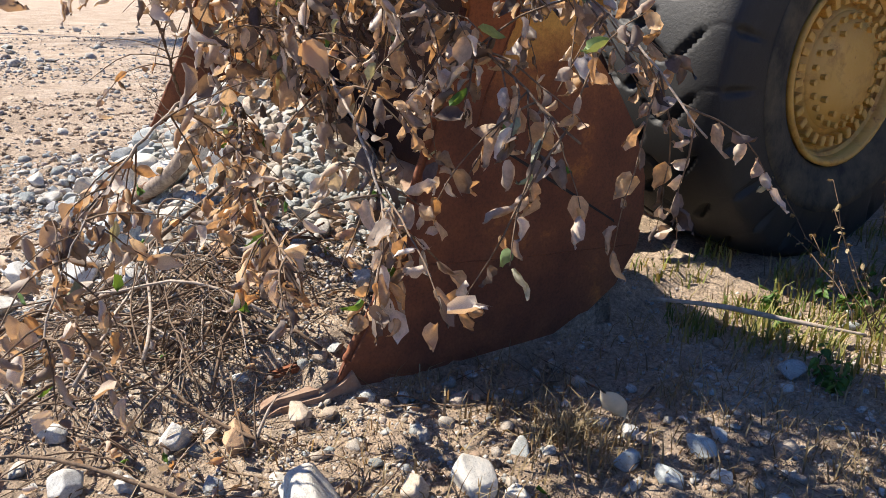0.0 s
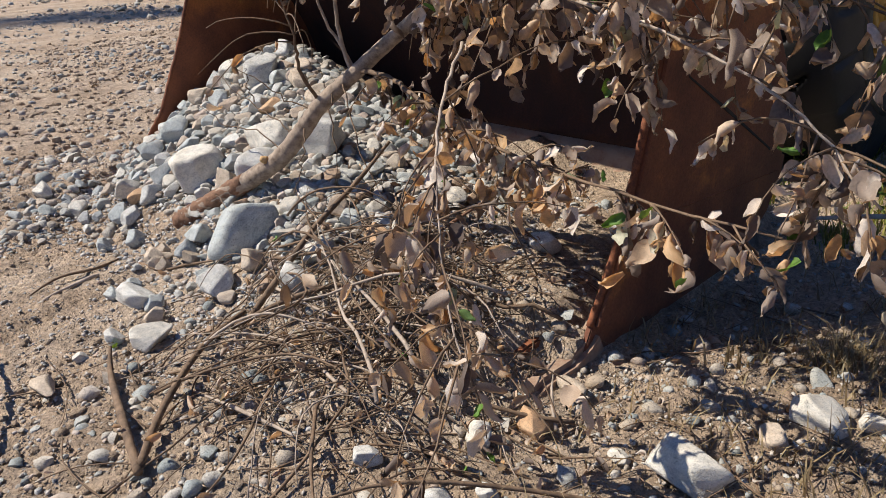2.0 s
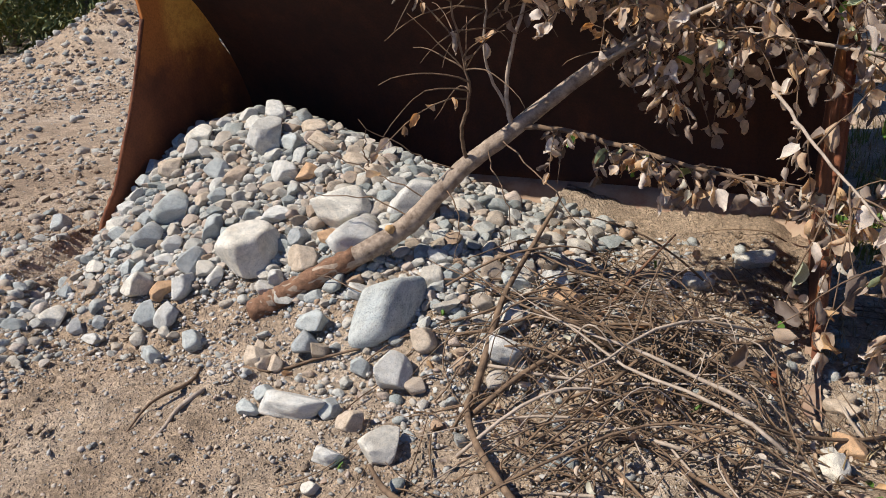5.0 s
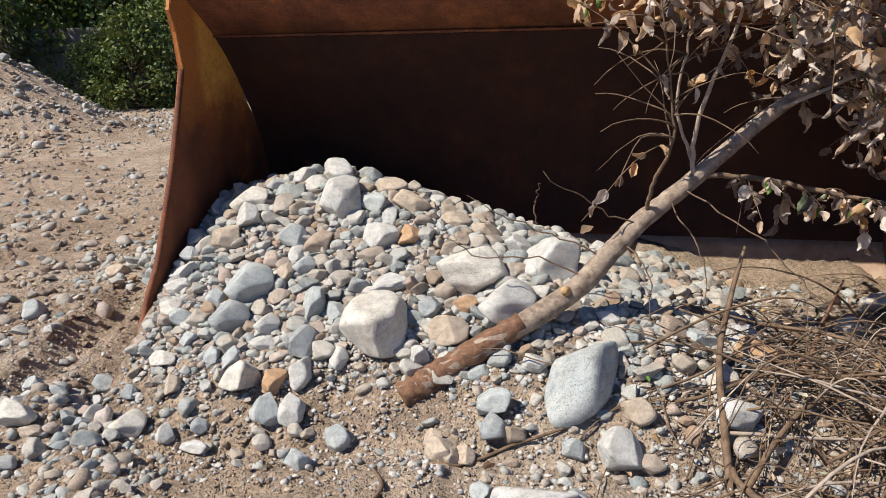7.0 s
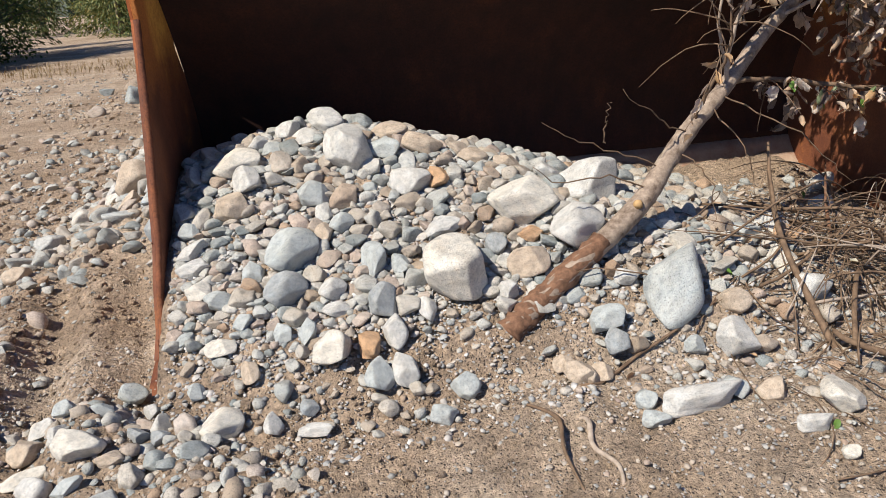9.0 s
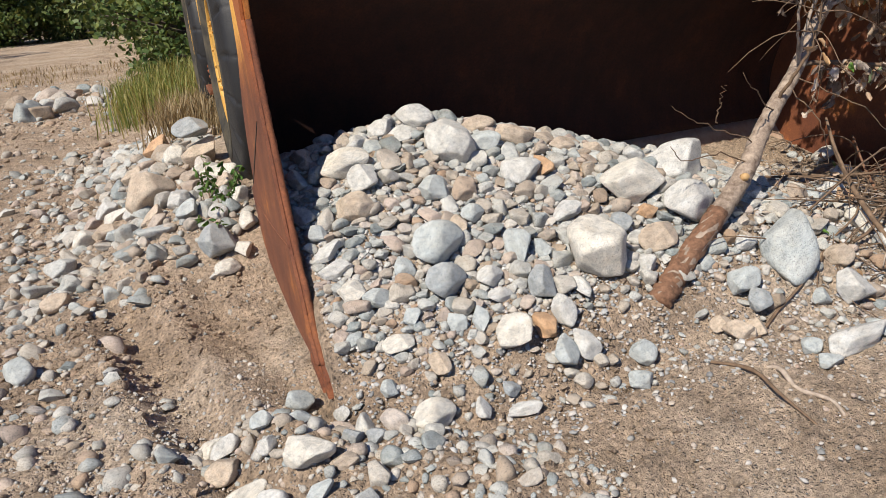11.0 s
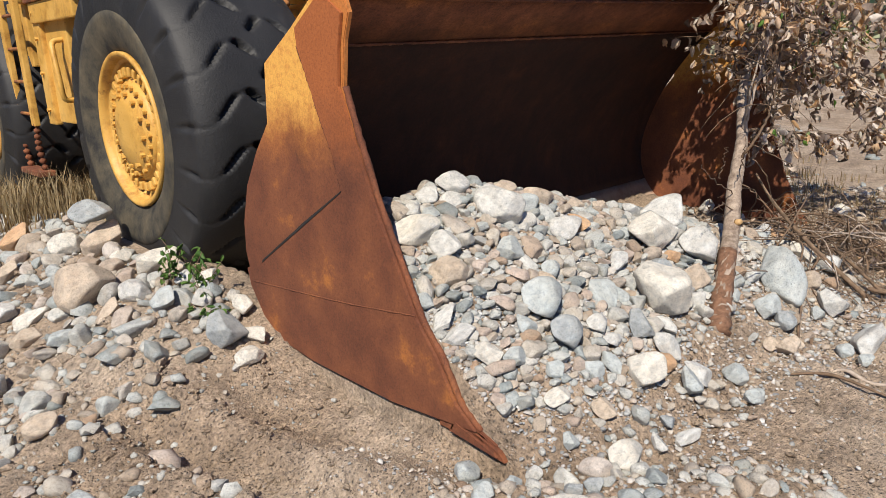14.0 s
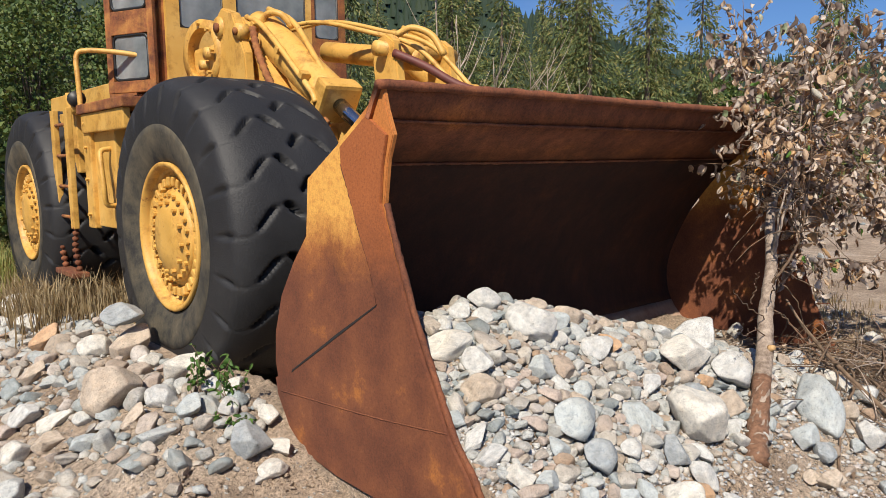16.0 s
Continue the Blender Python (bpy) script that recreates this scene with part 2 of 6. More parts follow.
STONE = stone_material("river_stone", False)
GRAVEL = stone_material("gravel", True)
GRIT = leaf_material("grit", [(0.0, (0.22, 0.22, 0.21)), (0.3, (0.38, 0.37, 0.35)), (0.55, (0.44, 0.37, 0.30)), (0.8, (0.50, 0.49, 0.47)), (1.0, (0.40, 0.29, 0.22))], True, 0.0)
HEAP_GRIT = leaf_material("grey_grit", [(0.0, (0.20, 0.20, 0.20)), (0.3, (0.36, 0.37, 0.37)), (0.6, (0.46, 0.42, 0.38)), (0.85, (0.56, 0.56, 0.55)), (1.0, (0.40, 0.31, 0.26))], True, 0.0)
WHITE_STONE = plain_stone("pale_granite", (0.61, 0.59, 0.54))
BLUE_STONE = plain_stone("blue_grey_stone", (0.42, 0.46, 0.47))
GREY_STONE = plain_stone("grey_stone", (0.53, 0.535, 0.525))
DARK_STONE = plain_stone("dark_grey_stone", (0.32, 0.35, 0.37))
TAN_STONE = plain_stone("tan_stone", (0.49, 0.41, 0.33))
ORANGE_STONE = plain_stone("orange_stone", (0.50, 0.32, 0.19))
TONES = {"w": (WHITE_STONE, "pale speckled granite"), "b": (BLUE_STONE, "blue-grey"), "g": (GREY_STONE, "light grey"),
         "d": (DARK_STONE, "dark grey"), "t": (TAN_STONE, "tan"), "o": (ORANGE_STONE, "rust-orange")}
SAND = sand_material()
RUST = rust_material("rusted_steel")
# same rust, cut far down to paint the shade inside the bucket
SHADE_RUST = rust_material("dark_rusted_steel_with_bucket_shade", 0.0, 0.145)
DUST_RUST = dusty_rust_material()
SIDE = side_material("rusted_plate_with_old_paint", True)
EDGE = side_material("orange_rusted_plate", False)
RUST_PAINT = rust_material("rusted_steel_with_yellow_paint", 0.55)
YELLOW = paint_material("weathered_yellow_paint")
RUBBER = rubber_material()
SIDEWALL = dusty_rubber_material()
BARK = bark_material("grey_brown_bark", (0.10, 0.065, 0.045), (0.40, 0.32, 0.25), 26)
TWIG = bark_material("dry_twig", (0.06, 0.036, 0.022), (0.22, 0.145, 0.09), 25)
PALE_TWIG = bark_material("pale_grey_twig", (0.22, 0.17, 0.13), (0.46, 0.38, 0.31), 25)
ROOT_BARK = bark_material("red_brown_peeling_bark", (0.07, 0.034, 0.018), (0.25, 0.13, 0.075), 40)
DRY = [(0.0, (0.12, 0.085, 0.07)), (0.2, (0.29, 0.23, 0.19)), (0.40, (0.50, 0.39, 0.30)), (0.56, (0.62, 0.40, 0.20)), (0.74, (0.66, 0.56, 0.46)), (0.95, (0.74, 0.67, 0.60)), (0.985, (0.12, 0.25, 0.04))]
LEAF = leaf_material("dry_leaf", DRY, False)
LEAVES = leaf_material("dry_leaves", DRY, True)
GRASS_GREEN = leaf_material("green_grass", [(0.0, (0.10, 0.15, 0.03)), (0.5, (0.24, 0.27, 0.06)), (1.0, (0.45, 0.38, 0.15))], True)
GRASS_DRY = leaf_material("dry_grass", [(0.0, (0.17, 0.12, 0.06)), (0.5, (0.33, 0.25, 0.13)), (1.0, (0.45, 0.37, 0.22))], True)
WEED = leaf_material("green_weed_leaf", [(0.0, (0.05, 0.13, 0.02)), (1.0, (0.14, 0.26, 0.05))], True)
NEEDLES = leaf_material("conifer_needles", [(0.0, (0.06, 0.095, 0.03)), (0.5, (0.125, 0.165, 0.048)), (0.8, (0.19, 0.205, 0.06)), (1.0, (0.31, 0.26, 0.085))], True, 0.2)
BROAD = leaf_material("broad_leaves", [(0.0, (0.05, 0.095, 0.022)), (0.5, (0.09, 0.15, 0.035)), (1.0, (0.19, 0.23, 0.06))], True, 0.3)
TREE_BARK = bark_material("tree_bark", (0.05, 0.04, 0.03), (0.14, 0.11, 0.085), 4)
HILL_FOREST = leaf_material("far_forest", [(0.0, (0.020, 0.038, 0.022)), (0.6, (0.032, 0.055, 0.030)), (1.0, (0.052, 0.072, 0.036))], True, 0.1)
STEEL = plain("bright_steel_rod", (0.62, 0.62, 0.62), 0.22, 1.0)
HOSE = plain("black_rubber_hose", (0.02, 0.02, 0.02), 0.5)
RED_HOSE = plain("dull_red_hose", (0.13, 0.035, 0.025), 0.6)
# black cab fittings; also paints the shade of the gap in the side plates
DARK = plain("black_interior_and_gap_shade", (0.02, 0.019, 0.018), 0.8)
SEAL = plain("black_window_seal", (0.012, 0.012, 0.012), 0.5)
CONCRETE = plain("weathered_concrete", (0.19, 0.18, 0.155), 0.9)
PAPER = plain("pale_torn_bark", (0.62, 0.52, 0.38), 0.8)
WOOD = plain("cut_wood", (0.52, 0.33, 0.15), 0.8)


def glass_material():
    m, nt, b = material("dusty_glass_with_painted_sky", 0.12)
    # base colour is paled to stand in for the sky's reflection
    set_color(nt, b, ramp(nt, noise_tex(nt, 4, 5), [(0.35, (0.22, 0.25, 0.26)), (0.7, (0.48, 0.52, 0.53))]))
    b.inputs["Transmission Weight"].default_value = 0.55
    b.inputs["IOR"].default_value = 1.45
    return m


GLASS = glass_material()


# ---- building helpers ----
def mesh_of(name, verts, faces, mat, soft=True):
    me = bpy.data.meshes.new(name)
    me.from_pydata([tuple(map(float, v)) for v in verts] if not isinstance(verts, np.ndarray) else verts.tolist(), [], faces if isinstance(faces, list) else faces.tolist())
    for one in (mat if isinstance(mat, (list, tuple)) else [mat]):
        me.materials.append(one)
    me.polygons.foreach_set("use_smooth", [soft] * len(me.polygons))
    me.update()
    return me


def part(name, me, parent, label="", m=None):
    """One mesh object under a thing or a part."""
    ob = new(name, me)
    ob.parent = parent
    if m is not None:
        ob.matrix_local = m
    if label:
        tagged(ob, label)
    return ob


def bm_mesh(name, bm, mat, soft=False):
    bmesh.ops.recalc_face_normals(bm, faces=bm.faces)
    me = bpy.data.meshes.new(name)
    bm.to_mesh(me)
    bm.free()
    me.materials.append(mat)
    me.polygons.foreach_set("use_smooth", [soft] * len(me.polygons))
    return me


def box_mesh(name, size, mat, edge=0.006, m=None):
    bm = bmesh.new()
    bmesh.ops.create_cube(bm, size=1, matrix=(m or Matrix()) @ Matrix.Diagonal((*size, 1)))
    if edge:
        bmesh.ops.bevel(bm, geom=bm.edges[:], offset=min(edge, min(size) * 0.3), segments=2, profile=0.6, affect="EDGES")
    return bm_mesh(name, bm, mat)


def plate_mesh(name, outline, thick, mat, edge=0.004):
    """A plate in the local YZ plane, from its outline of (y, z), thick along x from 0."""
    bm = bmesh.new()
    face = bm.faces.new([bm.verts.new((0, y, z)) for y, z in outline])
    got = bmesh.ops.extrude_face_region(bm, geom=[face])
    bmesh.ops.translate(bm, vec=(thick, 0, 0), verts=[v for v in got["geom"] if isinstance(v, bmesh.types.BMVert)])
    bmesh.ops.recalc_face_normals(bm, faces=bm.faces)
    if edge:
        rim = [e for e in bm.edges if abs(e.verts[0].co.x - e.verts[1].co.x) < 1e-6]
        bmesh.ops.bevel(bm, geom=rim, offset=edge, segments=2, affect="EDGES")
    return bm_mesh(name, bm, mat)


def tube_data(points, radii, sides=7, wobble=0.0, rng=None):
    """Rings swept along a line: vertices and faces."""
    pts = np.array(points, float)
    n = len(pts)
    rad = np.broadcast_to(np.array(radii, float), (n,)) if np.ndim(radii) == 0 or len(radii) == n else np.interp(np.linspace(0, 1, n), np.linspace(0, 1, len(radii)), radii)
    tang = np.gradient(pts, axis=0)
    tang /= np.linalg.norm(tang, axis=1)[:, None] + 1e-9
    up = np.array((0.31, 0.17, 0.93))
    side = np.cross(tang, up)
    side /= np.linalg.norm(side, axis=1)[:, None] + 1e-9
    other = np.cross(tang, side)
    ang = np.linspace(0, 2 * np.pi, sides, endpoint=False)
    r = rad[:, None] * (1 + (rng.uniform(-wobble, wobble, (n, sides)) if wobble else 0))
    v = pts[:, None] + r[..., None] * (np.cos(ang)[None, :, None] * side[:, None] + np.sin(ang)[None, :, None] * other[:, None])
    v = v.reshape(-1, 3)
    f = []
    for i in range(n - 1):
        for j in range(sides):
            k = (j + 1) % sides
            f.append((i * sides + j, i * sides + k, (i + 1) * sides + k, (i + 1) * sides + j))
    f.append(tuple(range(sides - 1, -1, -1)))
    f.append(tuple(range((n - 1) * sides, n * sides)))
    return v, f


def spline(points, n):
    """A smooth line through the points."""
    p = np.array(points, float)
    if len(p) < 3:
        return p[0] + np.linspace(0, 1, n)[:, None] * (p[-1] - p[0])
    q = np.vstack([2 * p[0] - p[1], p, 2 * p[-1] - p[-2]])
    out = []
    for s in np.linspace(0, len(p) - 1 - 1e-6, n):
        i, u = int(s), s - int(s)
        a, b, c, d = q[i:i + 4]
        out.append(0.5 * (2 * b + (c - a) * u + (2 * a - 5 * b + 4 * c - d) * u * u + (3 * b - a - 3 * c + d) * u ** 3))
    return np.array(out)


def tube_mesh(name, points, radii, mat, sides=8, n=None, wobble=0.0, seed=1):
    line = spline(points, n or max(6, 5 * len(points)))
    return mesh_of(name, *tube_data(line, radii, sides, wobble, np.random.RandomState(seed)), mat)


class Bag:
    """Gathers many small pieces into one mesh."""

    def __init__(self):
        self.v, self.f, self.n = [], [], 0

    def add(self, v, f):
        self.v.append(np.asarray(v, float))
        self.f += [tuple(i + self.n for i in g) for g in f]
        self.n += len(v)

    def add_many(self, v, f, places):
        """One piece at many places: rows of (matrix 3x3, point)."""
        for r, p in places:
            self.add(v @ r.T + p, f)

    def mesh(self, name, mat, soft=True):
        return mesh_of(name, np.vstack(self.v), self.f, mat, soft)


def turn_matrix(rng, tilt=math.pi):
    return np.array(Euler((rng.uniform(-tilt, tilt), rng.uniform(-tilt, tilt), rng.uniform(0, 6.283))).to_matrix())


def lathe(profile, sides, mat, name, soft=True, dent=None):
    """A profile of (x, r) turned round the x axis, closed at no end. dent(x, r, angle) gives the new (x, r)."""
    v, f = [], []
    n = len(profile)
    for i in range(sides):
        a = 2 * math.pi * i / sides
        for x, r in profile:
            if dent:
                x, r = dent(x, r, a)
            v.append((x, r * math.cos(a), r * math.sin(a)))
    for i in range(sides):
        k = (i + 1) % sides
        for j in range(n - 1):
            f.append((i * n + j, i * n + j + 1, k * n + j + 1, k * n + j))
    return mesh_of(name, v, f, mat, soft)


def smooth(a, b, x):
    u = np.clip((np.asarray(x, float) - a) / (b - a), 0, 1)
    return u * u * (3 - 2 * u)


WAVE_SETS = {}


def waves(x, y, scale, seed):
    """Soft random relief, about -1 to 1, from sums of tilted sines."""
    if (scale, seed) not in WAVE_SETS:
        r = np.random.RandomState(seed)
        WAVE_SETS[scale, seed] = [(r.uniform(0, 6.28), scale * r.uniform(0.6, 1.9), r.uniform(0, 6.28)) for k in range(7)]
    total = 0
    for a, f, p in WAVE_SETS[scale, seed]:
        total = total + np.sin((x * math.cos(a) + y * math.sin(a)) * f + p + 0.8 * np.sin((x * math.sin(a) - y * math.cos(a)) * f * 0.7))
    return total / 4


CREST_X = (-1.8, -1.5, -1.05, -0.5, 0.0, 0.5, 1.0, 1.45, 1.8)
CREST_Z = (0.70, 0.80, 0.87, 0.64, 0.47, 0.29, 0.17, 0.12, 0.10)

TOE_X, TOE_Y = (-1.8, -1.4, -1.0, -0.2, 0.5, 1.2), (0.20, 0.36, 0.41, 0.40, 0.35, 0.30)


def heap(x, y):
    """Gravel heap that spills out of the bucket."""
    front = 0.60 * (y + np.interp(x, TOE_X, TOE_Y) + 0.04 * np.sin(3.1 * x))
    crest = np.interp(x, CREST_X, CREST_Z)
    h = -0.06 * np.logaddexp(-front / 0.06, -crest / 0.06)
    h = h - 0.5 * np.maximum(0, y - 1.0) * smooth(0.9, 0.2, x) * (crest > 0.3)
    h = np.maximum(h, 0.0)
    h = h * np.where(x < -1.8, 0, 1)
    h = h * smooth(2.0, 1.2, np.where((y < 0.2) | (x > 1.8), x, 0))
    fill = (0.14 + 0.06 * smooth(1.1, 1.5, y)) * smooth(0.0, 0.7, x) * smooth(0.5, 1.0, y)
    h = np.where(np.abs(x) < 1.8, np.maximum(h, fill), h)
    return np.where(y > 1.63, 0, h)


def ground_z(x, y):
    """Height of the ground."""
    x, y = np.asarray(x, float), np.asarray(y, float)
    z = 0.032 * np.clip(x, -3.2, 0) + 0.014 * np.clip(x, 0, 3) - 0.02 - 0.05 * smooth(-0.2, -1.6, y)
    near = smooth(45, 8, np.hypot(x, y))
    z = z + near * (0.022 * waves(x, y, 1.3, 3) + 0.010 * waves(x, y, 4.5, 4))
    # wheel ruts beside the bucket
    d = (x + 2.42) + 0.25 * (y - 0.6)
    rut = smooth(-1.2, -0.2, y) * smooth(2.4, 1.2, y)
    z = z + rut * (-0.07 * np.exp(-(d / 0.09) ** 2) + 0.055 * np.exp(-((d - 0.20) / 0.07) ** 2) + 0.04 * np.exp(-((d + 0.2) / 0.07) ** 2) - 0.045 * np.exp(-((d - 0.42) / 0.06) ** 2))
    # crust edge in the trampled sand, and wheel marks over the open ground
    d = x + 0.15 - 0.08 * np.sin(3.0 * y)
    z = z + 0.035 * smooth(0.025, -0.025, d) * np.exp(-(d / 0.45) ** 2) * smooth(-1.95, -1.5, y) * smooth(-0.30, -0.48, y)
    z = z + 0.020 * np.sin(5.5 * x + 1.5 * np.sin(0.7 * y)) * smooth(-2.9, -3.6, x) * smooth(-9, -6, x)
    # banked stones beside the front tyre
    z = z + 0.30 * smooth(-3.1, -2.2, x) * smooth(0.9, 2.0, y) * smooth(-1.2, -1.75, x) * (1 - 0.6 * smooth(4.5, 6.5, y))
    # hollow along the far plate and the windrow in front
    z = z - 0.10 * np.exp(-((x - 2.0) / 0.55) ** 2) * smooth(1.58, 1.72, x) * smooth(-0.8, -0.1, y) * smooth(3.2, 1.9, y)
    z = z + 0.07 * np.exp(-(((x + 1.75) + 1.1 * (y + 0.42)) / 0.25) ** 2) * smooth(-1.2, -0.7, y) * smooth(0.0, -0.25, y)
    # dirt mound and far rise
    z = z + 1.5 * np.exp(-((x + 11.2) / 1.9) ** 2 - ((y - 9.6) / 1.7) ** 2) * (1 + 0.12 * waves(x, y, 2.6, 9))
    return np.maximum(z, z * 0 - 0.4) + heap(x, y)


# ---- ground ----
def axis_lines(stops, extra):
    """Grid lines, close where the camera passes: rows of (from, to, step)."""
    lines = []
    for a, b, step in stops:
        lines += list(np.arange(a, b, step))
    return np.array(sorted(set(round(v, 4) for v in lines + extra)))


def build_ground():
    xs = axis_lines([(-900, -100, 100), (-100, -20, 8), (-20, -6, 0.5), (-6, -3.4, 0.12), (-3.4, 3.6, 0.035), (3.6, 8, 0.2), (8, 30, 2), (30, 100, 10), (100, 901, 100)], [-1.812, -1.79, 1.79, 1.812])
    ys = axis_lines([(-900, -100, 100), (-100, -10, 8), (-10, -2.5, 0.5), (-2.5, 3.0, 0.035), (3.0, 7, 0.12), (7, 20, 0.4), (20, 60, 3), (60, 100, 10), (100, 901, 100)], [])
    gx, gy = np.meshgrid(xs, ys)
    rng = np.random.RandomState(5)
    gz = ground_z(gx, gy)
    close = (np.abs(gx) < 3.6) & (gy > -2.5) & (gy < 3.0)
    gz = gz + np.where(close, rng.normal(0, 0.0085, gx.shape), 0)
    v = np.stack([gx, gy, gz], -1).reshape(-1, 3)
    nx, ny = len(xs), len(ys)
    idx = np.arange(nx * ny).reshape(ny, nx)
    f = np.stack([idx[:-1, :-1], idx[:-1, 1:], idx[1:, 1:], idx[1:, :-1]], -1).reshape(-1, 4)
    ob = new("ground", mesh_of("ground", v, f, SAND))
    tagged(ob, "tan sandy earth strewn with gravel, wheel ruts and a heap", "ground", kind="structure")


build_ground()


# ---- wheel loader ----
loader = new("wheel_loader")
loader.location = (0, 3.2, 0)
tagged(loader, "old yellow wheel loader with a rusted bucket resting on the ground", "wheel loader")
bpy.context.view_layer.update()
OFF = Vector((0, -3.2, 0))


def at(x, y, z, rx=0, ry=0, rz=0):
    """A pose in the world for a part directly under the loader."""
    return Matrix.Translation(OFF) @ pose(x, y, z, rx, ry, rz)


W = 1.8
FRONT_EDGE = [(0.02, 0.0), (0.10, 0.03), (0.20, 0.105), (0.30, 0.27), (0.405, 0.40), (0.50, 0.585), (0.62, 0.82), (0.72, 1.06), (0.805, 1.29)]
FAR_FRONT_EDGE = [(0.26, -0.06), (0.33, 0.07), (0.425, 0.22), (0.515, 0.40), (0.57, 0.55), (0.655, 0.80), (0.735, 1.06), (0.81, 1.29)]
EAR = [(0.775, 1.47), (0.735, 1.57), (0.775, 1.67), (0.80, 1.76), (0.90, 1.70)]
BACK_EDGE = [(1.16, 1.53), (1.40, 1.39), (1.415, 1.26), (1.43, 1.12), (1.56, 0.98), (1.69, 0.80), (1.765, 0.60), (1.78, 0.44), (1.74, 0.28), (1.64, 0.13), (1.48, 0.03), (1.2, 0.0), (0.6, -0.01)]
SHELL = [(0.02, 0.03), (0.6, 0.035), (1.15, 0.04), (1.38, 0.07), (1.54, 0.16), (1.66, 0.31), (1.70, 0.48), (1.68, 0.66), (1.60, 0.86), (1.50, 1.04), (1.38, 1.20), (1.26, 1.34), (1.14, 1.45)]


def band_mesh(name, line, thick, width, mat, soft=True):
    """A bent sheet: a line of (y, z) given a thickness to its outer side, wide along x."""
    p = np.array(line, float)
    t = np.gradient(p, axis=0)
    t /= np.linalg.norm(t, axis=1)[:, None]
    out = np.stack([t[:, 1], -t[:, 0]], -1)
    q = p + out * thick
    ring = list(map(tuple, p)) + list(map(tuple, q[::-1]))
    cols = 25
    v = [(x, y, z) for x in np.linspace(-width / 2, width / 2, cols) for y, z in ring]
    n, f = len(ring), []
    for c in range(cols - 1):
        for i in range(n):
            k = (i + 1) % n
            f.append((c * n + i, c * n + k, (c + 1) * n + k, (c + 1) * n + i))
    f.append(tuple(range(n)))
    f.append(tuple(range((cols - 1) * n, cols * n))[::-1])
    return mesh_of(name, v, f, mat, soft)


